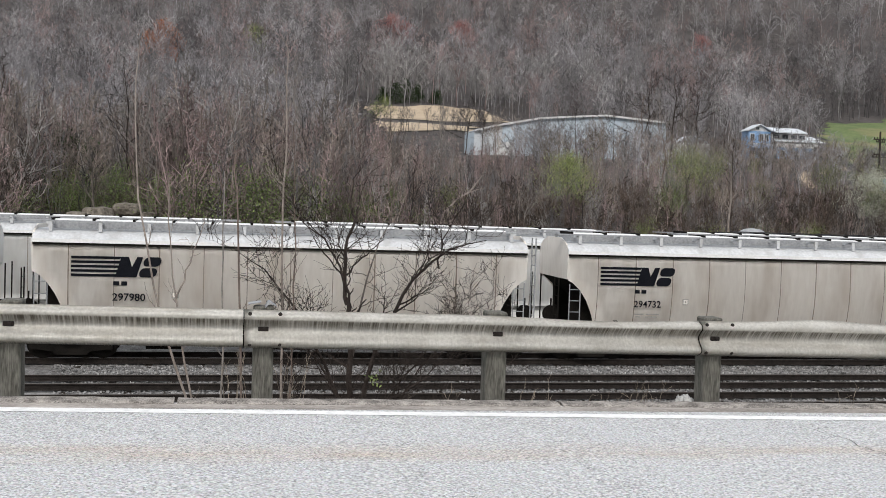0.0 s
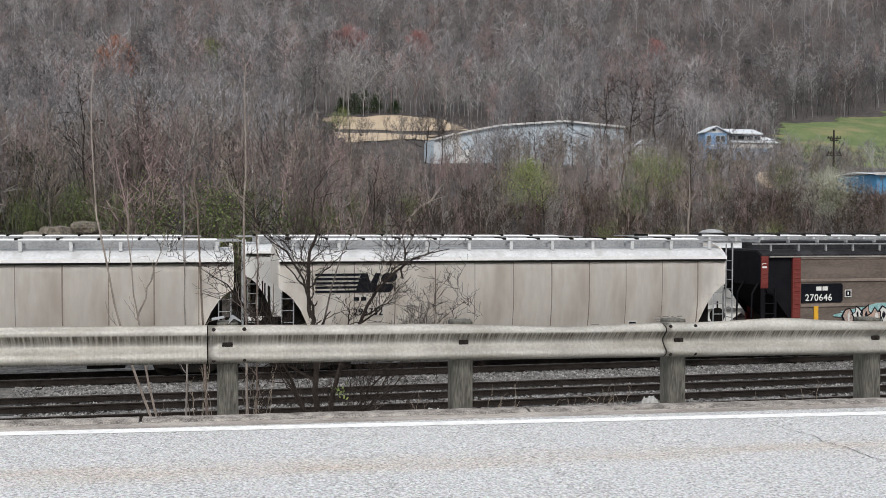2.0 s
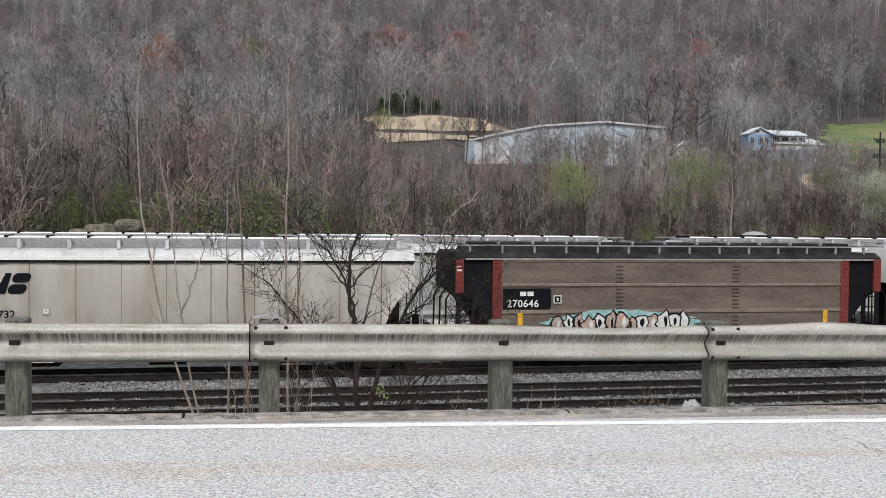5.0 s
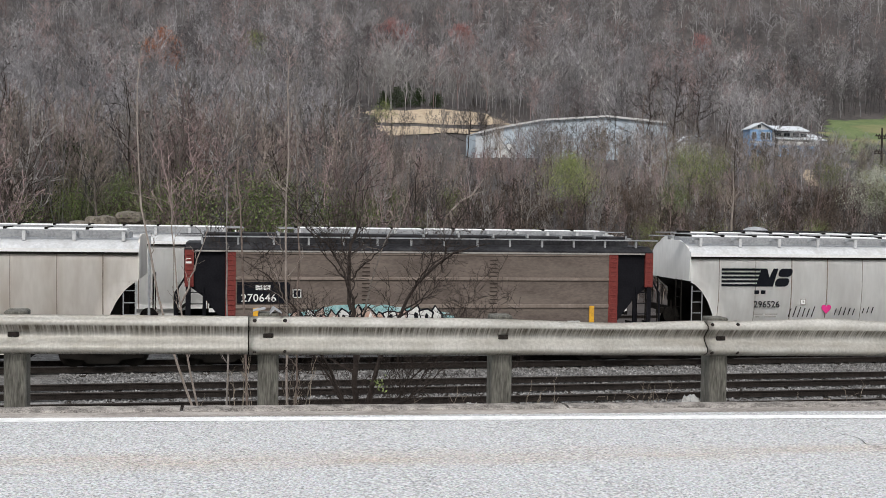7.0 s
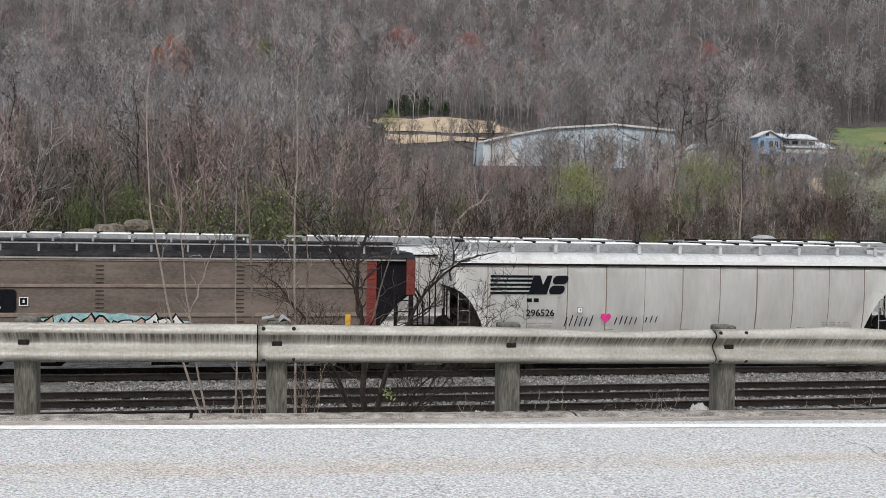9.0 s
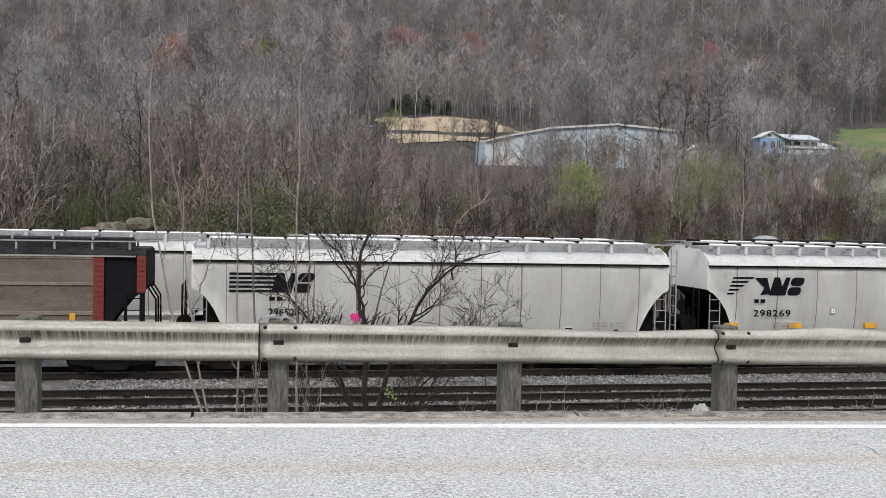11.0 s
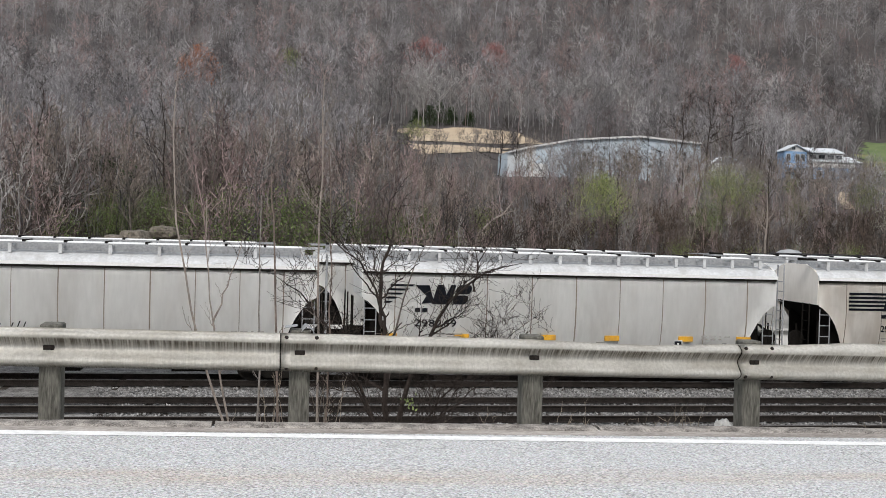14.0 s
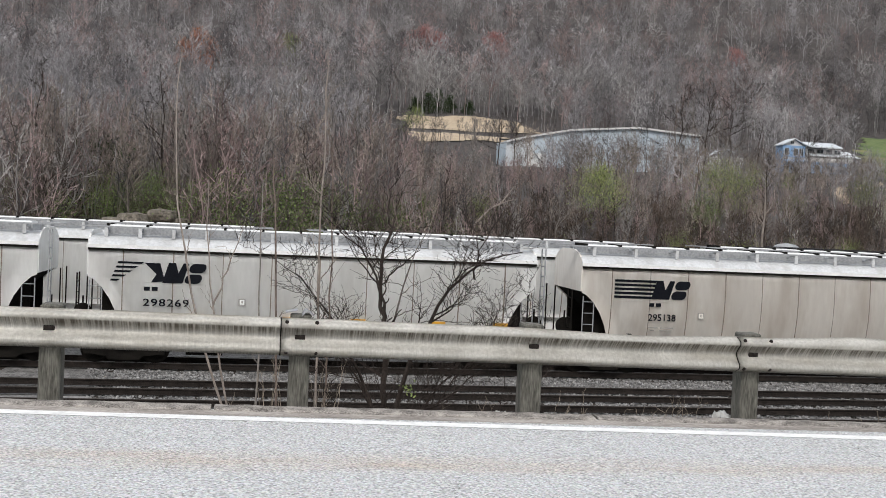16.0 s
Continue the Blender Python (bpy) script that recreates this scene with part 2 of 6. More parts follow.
def thing(name, label, category, at=None, group="", kind=""):
    ob = new(name)
    ob.empty_display_size = 0.2
    if at is not None:
        ob.matrix_basis = at
    return tagged(ob, label, category, group, kind)


def box(bm, x0, x1, y0, y1, z0, z1, bevel=0.0):
    b = bmesh.new() if bevel else bm
    v = [b.verts.new(p) for p in ((x0, y0, z0), (x1, y0, z0), (x1, y1, z0), (x0, y1, z0), (x0, y0, z1), (x1, y0, z1), (x1, y1, z1), (x0, y1, z1))]
    for f in ((3, 2, 1, 0), (4, 5, 6, 7), (0, 1, 5, 4), (1, 2, 6, 5), (2, 3, 7, 6), (3, 0, 4, 7)):
        b.faces.new([v[i] for i in f])
    if bevel:
        bmesh.ops.bevel(b, geom=b.edges[:], offset=bevel, segments=1, affect="EDGES")
        me = bpy.data.meshes.new("tmp")
        b.to_mesh(me)
        b.free()
        bm.from_mesh(me)
        bpy.data.meshes.remove(me)
    return bm


def tube(bm, pts, radii, sides=6, cap=True):
    """A tapered tube along the points."""
    pts = [Vector(p) for p in pts]
    rings = []
    for i, p in enumerate(pts):
        d = (pts[min(i + 1, len(pts) - 1)] - pts[max(i - 1, 0)]).normalized()
        a = d.orthogonal().normalized() if not rings else (ref - d * ref.dot(d)).normalized()
        ref = a
        b = d.cross(a)
        r = radii[i] if isinstance(radii, (list, tuple)) else radii
        rings.append([bm.verts.new(p + (a * math.cos(2 * math.pi * k / sides) + b * math.sin(2 * math.pi * k / sides)) * r) for k in range(sides)])
    for r0, r1 in zip(rings, rings[1:]):
        for k in range(sides):
            bm.faces.new((r0[k], r0[(k + 1) % sides], r1[(k + 1) % sides], r1[k]))
    if cap:
        bm.faces.new(rings[0][::-1])
        bm.faces.new(rings[-1])
    return bm


def prism(bm, outline, axis, a, b):
    """Extrudes a closed outline of (p, q) pairs along an axis from a to b: axis x takes (y, z), y takes (x, z), z takes (x, y)."""
    def place(p, q, r):
        return {"x": (r, p, q), "y": (p, r, q), "z": (p, q, r)}[axis]
    lo = [bm.verts.new(place(p, q, a)) for p, q in outline]
    hi = [bm.verts.new(place(p, q, b)) for p, q in outline]
    n = len(outline)
    for i in range(n):
        bm.faces.new((lo[i], lo[(i + 1) % n], hi[(i + 1) % n], hi[i]))
    bm.faces.new(lo[::-1])
    bm.faces.new(hi)
    return bm


def sheet(bm, pq, axis_values, fold):
    """Skins rows of points: fold(u, i) gives the point for each axis value u and profile index i."""
    rows = [[bm.verts.new(fold(u, i)) for i in range(pq)] for u in axis_values]
    for r0, r1 in zip(rows, rows[1:]):
        for i in range(pq - 1):
            bm.faces.new((r0[i], r0[i + 1], r1[i + 1], r1[i]))
    return bm


def lettering(text, size, material, parent, at, name="lettering", label="", shear=0.0, bold=0.0, stretch=1.0, spacing=1.0):
    """Words as flat meshes from the built-in font."""
    cu = bpy.data.curves.new("tmp_text", "FONT")
    cu.body, cu.size, cu.shear, cu.offset, cu.space_character = text, size, shear, bold, spacing
    cu.resolution_u = 3
    ob = bpy.data.objects.new("tmp_text", cu)
    scene.collection.objects.link(ob)
    bpy.context.view_layer.update()
    me = bpy.data.meshes.new_from_object(ob.evaluated_get(bpy.context.evaluated_depsgraph_get()))
    bpy.data.objects.remove(ob)
    bpy.data.curves.remove(cu)
    me.transform(Matrix.Diagonal((stretch, 1, 1, 1)))
    me.materials.clear()
    me.materials.append(M[material])
    return part(name, me, "", parent, label, at=at)


# ---------------------------------------------------------------- ground
RAIL_Z = -3.33          # head of the yard rails
YARD_Z = -3.56
TRAIN_Y, STRING_Y, THIRD_Y = 34.0, 41.6, 49.0
SPACE_Y = [-400, -60, -9, -2, 8.1, 8.5, 8.9, 10.2, 13, 16, 47, 53, 60, 75, 110, 150, 190, 230, 262, 300, 420, 600, 800, 1000, 1800]
SPACE_Z = [30, 9, 0.4, -0.06, -0.06, -0.13, -0.28, -0.95, -2.4, -3.6, -3.6, -3.0, 0.0, 2.2, 4.5, 7.5, 11, 15, 21, 27.5, 51, 106, 170, 220, 245]


def grade(x):
    return -0.0135 * max(-60, min(60, x))


def ground_z(x, y):
    z = float(np.interp(y, SPACE_Y, SPACE_Z))
    if -9 < y < 14:
        z += grade(x) * min(1.0, (14 - y) / 4)
    if y > 50:
        k = min(1.0, (y - 50) / 30)
        z += max(0.0, min(1.5, (y - 300) / 300)) * max(0.0, x - 60) * 0.13
        z += 1.5 * math.exp(-((x - 56) / 24) ** 2 - ((y - 307) / 13) ** 2)
        z += k * 1.6 * noise.noise((x / 30, y / 30, 0)) + k * min(1, y / 300) * 7 * noise.noise((x / 150, y / 150, 5))
    return z


def terrain(name, xs, ys, material, lift=0.0, inside=None):
    vs, fs = [], []
    for y in ys:
        for x in xs:
            vs.append((x, y, ground_z(x, y) + lift))
    n = len(xs)
    for j in range(len(ys) - 1):
        for i in range(n - 1):
            if inside is None or inside((xs[i] + xs[i + 1]) / 2, (ys[j] + ys[j + 1]) / 2):
                fs.append((j * n + i, j * n + i + 1, (j + 1) * n + i + 1, (j + 1) * n + i))
    me = bpy.data.meshes.new(name)
    me.from_pydata(vs, [], fs)
    me.materials.append(M[material])
    me.shade_smooth()
    return new(name, me)


def steps(*spans):
    out = []
    for a, b, d in spans:
        k = max(1, round((b - a) / d))
        out += [a + (b - a) * i / k for i in range(k)]
    return out + [spans[-1][1]]


tagged(terrain("ground", steps((-1500, -200, 100), (-200, -40, 16), (-40, 60, 4), (60, 300, 12), (300, 1800, 100)),
               steps((-400, -10, 30), (-10, 8, 2), (8, 17, 0.5), (17, 47, 5), (47, 110, 2.5), (110, 320, 7), (320, 1000, 20), (1000, 1800, 100)), "leaf_litter"),
       "brown leaf-littered valley floor rising to a wooded hill", "ground", kind="structure")
tagged(terrain("yard", steps((-90, 200, 5)), steps((8.75, 17, 0.4), (17, 46.5, 3)), "yard", 0.053), "grey gravel of the rail yard", "ground", kind="structure")


def spread(x0, x1, y0, y1, d, wobble, seed):
    """Test for an uneven patch of ground."""
    def inside(x, y):
        e = wobble * noise.noise((x / 9, y / 9, seed))
        return x0 + e < x < x1 + e and y0 + e < y < y1 + e
    return inside


tagged(terrain("straw_field", steps((20, 110, 1.2)), steps((255, 325, 1.2)), "field", 0.25, spread(39, 74, 281, 307, 1, 4, 3)), "dry straw-coloured field on the hillside", "field", kind="structure")
tagged(terrain("straw_bank", steps((20, 110, 1.2)), steps((230, 285, 1.2)), "field", 0.25, spread(36, 62, 250, 268, 1, 6, 9)), "dry grass bank below the field", "field", kind="structure")
tagged(terrain("meadow", steps((110, 330, 2)), steps((190, 385, 2)), "meadow", 0.25, lambda x, y: 212 < y < 340 + 0.4 * (x - 205) + 9 * noise.noise((x / 14, y / 14, 8)) and y < 380 and x > 0.592 * y + 3 + 5 * noise.noise((x / 9, y / 9, 5))), "green meadow on the hillside", "field", kind="structure")

# ---------------------------------------------------------------- road and kerb
ROAD_Y0, ROAD_Y1 = -8.5, 7.85
m, nt, bsdf = nodes_of("bleached_asphalt")
link = nt.links.new
co = nt.nodes.new("ShaderNodeTexCoord")
grit = nt.nodes.new("ShaderNodeTexNoise")
grit.inputs["Scale"].default_value, grit.inputs["Detail"].default_value, grit.inputs["Roughness"].default_value = 62, 4, 0.7
link(co.outputs["Object"], grit.inputs[0])
cells = nt.nodes.new("ShaderNodeTexVoronoi")
cells.inputs["Scale"].default_value = 70
link(co.outputs["Object"], cells.inputs[0])
ramp = nt.nodes.new("ShaderNodeValToRGB")
ramp.color_ramp.elements[0].position, ramp.color_ramp.elements[1].position = 0.38, 0.62
ramp.color_ramp.elements[0].color, ramp.color_ramp.elements[1].color = (0.25, 0.253, 0.262, 1), (0.60, 0.605, 0.618, 1)
link(grit.outputs[0], ramp.inputs[0])
chips = nt.nodes.new("ShaderNodeMixRGB")
chips.blend_type = "OVERLAY"
chips.inputs[0].default_value = 0.5
link(ramp.outputs[0], chips.inputs[1])
link(cells.outputs["Color"], chips.inputs[2])
dull = nt.nodes.new("ShaderNodeHueSaturation")
dull.inputs["Saturation"].default_value = 0.15
link(chips.outputs[0], dull.inputs["Color"])
# tan wheel-track stain along the lane, broken by noise
sep = nt.nodes.new("ShaderNodeSeparateXYZ")
link(co.outputs["Object"], sep.inputs[0])
off = nt.nodes.new("ShaderNodeMath")
off.operation = "SUBTRACT"
off.inputs[1].default_value = 6.24
link(sep.outputs[1], off.inputs[0])
absn = nt.nodes.new("ShaderNodeMath")
absn.operation = "ABSOLUTE"
link(off.outputs[0], absn.inputs[0])
band = nt.nodes.new("ShaderNodeMapRange")
band.inputs[1].default_value, band.inputs[2].default_value, band.inputs[3].default_value, band.inputs[4].default_value = 0.03, 0.33, 1, 0
link(absn.outputs[0], band.inputs[0])
smap = nt.nodes.new("ShaderNodeMapping")
smap.inputs["Scale"].default_value = (0.5, 2.2, 1)
link(co.outputs["Object"], smap.inputs[0])
blot = nt.nodes.new("ShaderNodeTexNoise")
blot.inputs["Scale"].default_value, blot.inputs["Detail"].default_value = 1.6, 6
link(smap.outputs[0], blot.inputs[0])
blotr = nt.nodes.new("ShaderNodeMapRange")
blotr.inputs[1].default_value, blotr.inputs[2].default_value, blotr.inputs[4].default_value = 0.3, 0.7, 0.75
link(blot.outputs[0], blotr.inputs[0])
amount = nt.nodes.new("ShaderNodeMath")
amount.operation = "MULTIPLY"
link(band.outputs[0], amount.inputs[0])
link(blotr.outputs[0], amount.inputs[1])
tan = nt.nodes.new("ShaderNodeMixRGB")
tan.blend_type = "MULTIPLY"
tan.inputs[2].default_value = (0.92, 0.76, 0.62, 1)
link(amount.outputs[0], tan.inputs[0])
link(dull.outputs[0], tan.inputs[1])
link(tan.outputs[0], bsdf.inputs["Base Color"])
bsdf.inputs["Roughness"].default_value = 0.95
bp = nt.nodes.new("ShaderNodeBump")
bp.inputs["Strength"].default_value, bp.inputs["Distance"].default_value = 0.6, 0.012
link(grit.outputs[0], bp.inputs["Height"])
link(bp.outputs[0], bsdf.inputs["Normal"])
M["asphalt"] = m


def strip(name, y_at, width, lift, material, x0=-120, x1=120, d=2.0, shift=0.0):
    """A flat strip along the road: y_at(x) is its middle."""
    bm = bmesh.new()
    sheet(bm, 2, steps((x0, x1, d)), lambda u, i: (u, y_at(u) + (i - 0.5) * width, grade(u) + lift))
    return finish(bm, name, material)


road = new("road", strip("road", lambda x: (ROAD_Y0 + ROAD_Y1) / 2, ROAD_Y1 - ROAD_Y0, 0.0, "asphalt"))
tagged(road, "bleached grey asphalt road with tan wheel stains", "road", kind="structure")
edge_line = new("edge_line", strip("edge_line", lambda x: 7.5 - 0.028 * x if abs(x) < 30 else 7.5 - 0.028 * 30 * x / abs(x), 0.14, 0.0028, "paint_white"))
gutter = new("gutter", strip("gutter", lambda x: 7.71, 0.19, 0.0012, "gutter_dust"))
tagged(gutter, "dusty brownish grit along the foot of the kerb", "gutter", kind="structure")
tagged(edge_line, "solid white painted road edge line", "road marking", kind="structure")


def kerb_piece(x0, x1, seed):
    rng = random.Random(seed)
    bm = bmesh.new()
    prof = [(7.80, -0.03), (7.795, 0.004), (7.815, 0.014), (7.87, 0.020), (7.97, 0.017), (8.01, -0.005), (8.01, -0.10)]
    xs = steps((x0, x1, 0.12))
    sheet(bm, len(prof), xs, lambda u, i: (u, prof[i][0] + rng.uniform(-0.004, 0.004), prof[i][1] + grade(u) + rng.uniform(-0.003, 0.003)))
    bm.verts.ensure_lookup_table()
    n = len(prof)
    bm.faces.new([bm.verts[i] for i in range(n)])
    bm.faces.new([bm.verts[(len(xs) - 1) * n + i] for i in range(n)][::-1])
    return bm


kerb = thing("kerb", "low worn concrete kerb along the road edge", "kerb", kind="structure")
x = -33.3
k = 0
while x < 40:
    part("kerb_stone", kerb_piece(x + 0.012, x + 2.97 - 0.012, k), "concrete", kerb)
    x += 2.97
    k += 1

# ---------------------------------------------------------------- guardrail
GUARD_Y = 8.14


def beam_panel(x0, x1, seed):
    """One pressed W-beam panel with its dents."""
    rng = random.Random(seed)
    prof = [(-0.012, -0.157), (0.004, -0.15), (-0.055, -0.125), (-0.078, -0.112), (-0.083, -0.095), (-0.078, -0.078), (-0.05, -0.055), (-0.016, -0.02), (-0.004, 0.0),
            (-0.016, 0.02), (-0.05, 0.055), (-0.078, 0.078), (-0.083, 0.095), (-0.078, 0.112), (-0.055, 0.125), (0.0, 0.147), (-0.012, 0.157)]
    prof = prof[1:-1]
    xs = steps((x0, x1, 0.08))
    if x1 - x0 < 0.1:
        xs = [x0, x1]
    bm = bmesh.new()

    def fold(u, i):
        d, z = prof[i]
        top = max(0.0, z) / 0.15
        bend = -0.027 * math.exp(-((u - 2.75) / 0.6) ** 2) + 0.034 * math.exp(-((u - 4.75) / 0.42) ** 2) - 0.006 * math.exp(-((u - 6.2) / 0.5) ** 2)
        bend += 0.004 * noise.noise((u * 1.3, seed, 0)) + 0.002 * noise.noise((u * 5, seed, 3))
        crimp = 0.014 * math.exp(-((u - 3.72) / 0.07) ** 2) * (1 if abs(z) < 0.12 else 0.4)
        lap = -0.009 * max(0.0, 1 - (u - x0) / 3.8)
        return (u, GUARD_Y + d + lap + crimp + 0.006 * noise.noise((u * 1.5, z * 4, seed)), 0.53 + grade(u) + z + bend * top)

    sheet(bm, len(prof), xs, fold)
    solid = bmesh.ops.solidify(bm, geom=bm.faces[:], thickness=0.004)
    return bm


# rust drips down from the upper crest, and underside shade painted on the bottom lip
mz = M["zinc"]
nt = mz.node_tree
link = nt.links.new
bsdf = nt.nodes["Principled BSDF"]
was = bsdf.inputs["Base Color"].links[0].from_socket
co = nt.nodes.new("ShaderNodeTexCoord")
mp = nt.nodes.new("ShaderNodeMapping")
mp.inputs["Scale"].default_value = (75, 1, 2.5)
link(co.outputs["Object"], mp.inputs[0])
drip = nt.nodes.new("ShaderNodeTexNoise")
drip.inputs["Scale"].default_value, drip.inputs["Detail"].default_value = 1.0, 3
link(mp.outputs[0], drip.inputs[0])
sep = nt.nodes.new("ShaderNodeSeparateXYZ")
link(co.outputs["Object"], sep.inputs[0])
slope = nt.nodes.new("ShaderNodeMath")
slope.operation = "MULTIPLY_ADD"
slope.inputs[1].default_value = 0.0135
link(sep.outputs[0], slope.inputs[0])
link(sep.outputs[2], slope.inputs[2])
runs = nt.nodes.new("ShaderNodeValToRGB")
runs.color_ramp.elements[0].position, runs.color_ramp.elements[1].position = 0.40, 0.505
runs.color_ramp.elements[0].color = runs.color_ramp.elements[1].color = (0, 0, 0, 1)
# lowest stops darken the bottom lip, standing in for shade on its underside
runs.color_ramp.elements[0].position = 0.372
runs.color_ramp.elements[0].color = (0.95, 0.95, 0.95, 1)
for p, v in ((0.388, 0.85), (0.408, 0.12), (0.455, 0.22), (0.54, 0.5), (0.578, 0.95), (0.600, 0.95), (0.614, 0.0)):
    e = runs.color_ramp.elements.new(p)
    e.color = (v, v, v, 1)
runs.color_ramp.elements[-1].color = (0, 0, 0, 1)
link(slope.outputs[0], runs.inputs[0])
thresh = nt.nodes.new("ShaderNodeMapRange")
thresh.inputs[1].default_value, thresh.inputs[2].default_value = 0.22, 0.66
link(drip.outputs[0], thresh.inputs[0])
amt = nt.nodes.new("ShaderNodeMath")
amt.operation = "MULTIPLY"
link(thresh.outputs[0], amt.inputs[0])
link(runs.outputs[0], amt.inputs[1])
mixd = nt.nodes.new("ShaderNodeMixRGB")
mixd.inputs[2].default_value = (0.135, 0.115, 0.088, 1)
link(amt.outputs[0], mixd.inputs[0])
link(was, mixd.inputs[1])
link(mixd.outputs[0], bsdf.inputs["Base Color"])

POST_X = [-9.5, -7.6, -5.68, -3.77, -1.85, 0.01, 1.885, 3.78, 5.69, 7.6, 9.5, 11.4, 13.3]
guard = thing("guardrail", "dented galvanized W-beam guardrail on wooden posts", "guardrail")
SPLICES = (-11.58, -7.77, -3.95, -0.14, 3.63, 7.45, 11.25)
for k, x in enumerate(SPLICES):
    part("rail_panel", beam_panel(x, x + 4.1, k), "zinc", guard, smooth=True)
    part("splice_gap", beam_panel(x - 0.010, x - 0.001, k), "car_dark", guard)
for k, x in enumerate(POST_X):
    rng = random.Random(40 + k)
    bm = bmesh.new()
    w = 0.080 + rng.uniform(-0.004, 0.005)
    box(bm, -w, w, 0.012, 0.20, -1.0, 0.70, 0.012)
    lean = rng.uniform(-1.0, 1.0)
    p = part("post", bm, "post_wood", guard, at=pose(x, GUARD_Y, grade(x), rng.uniform(-1, 1), lean, 0))
    bm = bmesh.new()
    box(bm, -0.045, 0.035, -0.026, 0.004, 0.510, 0.547, 0.004)
    tube(bm, [(0.004, -0.028, 0.53), (0.004, -0.042, 0.53)], 0.015, 8)
    part("bolt", bm, "rail_steel", guard, at=pose(x, GUARD_Y, grade(x)))
for x in SPLICES[2:6]:
    for dx in (0.01, 0.24):
        for dz in (-0.115, 0.118):
            bm = bmesh.new()
            tube(bm, [(0, 0.0, 0), (0, -0.016, 0)], [0.017, 0.011], 8)
            part("splice_bolt", bm, "rail_steel", guard, at=pose(x + 0.03 + dx, GUARD_Y - 0.074, 0.53 + grade(x) + dz))


# ---------------------------------------------------------------- tracks
def rail_mesh(length):
    prof = [(-0.07, -0.17), (0.07, -0.17), (0.07, -0.155), (0.012, -0.14), (0.012, -0.045), (0.036, -0.035), (0.036, -0.004), (0.028, 0), (-0.028, 0), (-0.036, -0.004), (-0.036, -0.035), (-0.012, -0.045), (-0.012, -0.14), (-0.07, -0.155)]
    return finish(prism(bmesh.new(), prof, "x", -length / 2, length / 2), "rail", "rail_steel")


def track(y_near, y_far, label, tie_span, x0=-45, x1=85, tie_z=-0.214):
    t = thing("railway_track", label, "railway track", kind="structure")
    me = rail_mesh(x1 - x0)
    head = finish(box(bmesh.new(), -(x1 - x0) / 2, (x1 - x0) / 2, -0.03, 0.03, -0.002, 0.0025), "rail_head", "rail_head")
    for y in (y_near, y_far):
        r = part("rail", me, "", t, at=pose((x0 + x1) / 2, y, RAIL_Z))
        part("rail_head", head, "", r)
    ym = (y_near + y_far) / 2
    tie = finish(box(bmesh.new(), -0.115, 0.115, -1.28, 1.28, -0.17, 0, 0.012), "tie", "tie")
    rng = random.Random(int(y_near * 10))
    x = tie_span[0]
    while x < tie_span[1]:
        part("tie", tie, "", t, at=pose(x, ym + rng.uniform(-0.05, 0.05), RAIL_Z + tie_z + rng.uniform(-0.015, 0.01), 0, 0, rng.uniform(-1.5, 1.5)))
        x += 0.52 + rng.uniform(-0.03, 0.03)
    return t


track(25.5, 27.0, "old yard track with rusty rails and dark ties", (0, 30))
track(28.62, 30.06, "yard track with rusty rails and dark ties in gravel", (-12, 32))
track(TRAIN_Y - 0.72, TRAIN_Y + 0.72, "track under the moving train", (-14, 36), -60, 130)
track(STRING_Y - 0.72, STRING_Y + 0.72, "track under the standing cars", (-10, 30), -60, 130)
track(THIRD_Y - 0.72, THIRD_Y + 0.72, "track under the far standing cars", (20, 30), -60, 130)

# loose ballast stones over the visible part of the yard
gen = np.random.default_rng(5)
count = 30000
sy = 23.6 + 9.5 * gen.random(count)
sx = -9 + 34 * gen.random(count)
keep = (np.abs(sx - 0.30 * sy) < 0.46 * sy)
sx, sy = sx[keep], sy[keep]
count = len(sx)
size = gen.uniform(0.022, 0.052, (count, 1, 1)).astype(np.float32)
octa = np.array([(1, 0, 0), (-1, 0, 0), (0, 1, 0), (0, -1, 0), (0, 0, 1), (0, 0, -1)], dtype=np.float32)
v = octa[None] * size * gen.uniform(0.55, 1.25, (count, 6, 1)).astype(np.float32)
turn = gen.uniform(0, 6.28, count)
c, sn = np.cos(turn)[:, None], np.sin(turn)[:, None]
tilt = gen.uniform(-0.7, 0.7, count)[:, None]
vx, vy, vz = v[:, :, 0], v[:, :, 1], v[:, :, 2]
vx, vz = vx * np.cos(tilt) - vz * np.sin(tilt), vx * np.sin(tilt) + vz * np.cos(tilt)
v = np.stack([vx * c - vy * sn + sx[:, None], vx * sn + vy * c + sy[:, None], vz + YARD_Z + 0.02 + size[:, :, 0] * 0.25], 2).reshape(-1, 3)
tri = np.array([(0, 2, 4), (2, 1, 4), (1, 3, 4), (3, 0, 4), (2, 0, 5), (1, 2, 5), (3, 1, 5), (0, 3, 5)], dtype=np.int32)
f = (tri[None] + (np.arange(count) * 6)[:, None, None]).reshape(-1, 3)
me = bpy.data.meshes.new("ballast_stones")
me.from_pydata(v.tolist(), [], f.tolist())
me.materials.append(M["ballast"])
tagged(new("ballast_stones", me), "loose pale grey ballast stones between the tracks", "ballast", kind="stuff")

# ---------------------------------------------------------------- covered hopper cars (car space: x along, near side at -y, z up from the rail head)
EAVE = 3.54
SILL = 1.12
HALF = 1.58


def side_curve(z):
    """How far the cylindrical side stands out at height z."""
    t = (z - 2.5) / 1.9
    return HALF - 0.10 * max(0, t) ** 2 - 0.40 * max(0, -t) ** 2


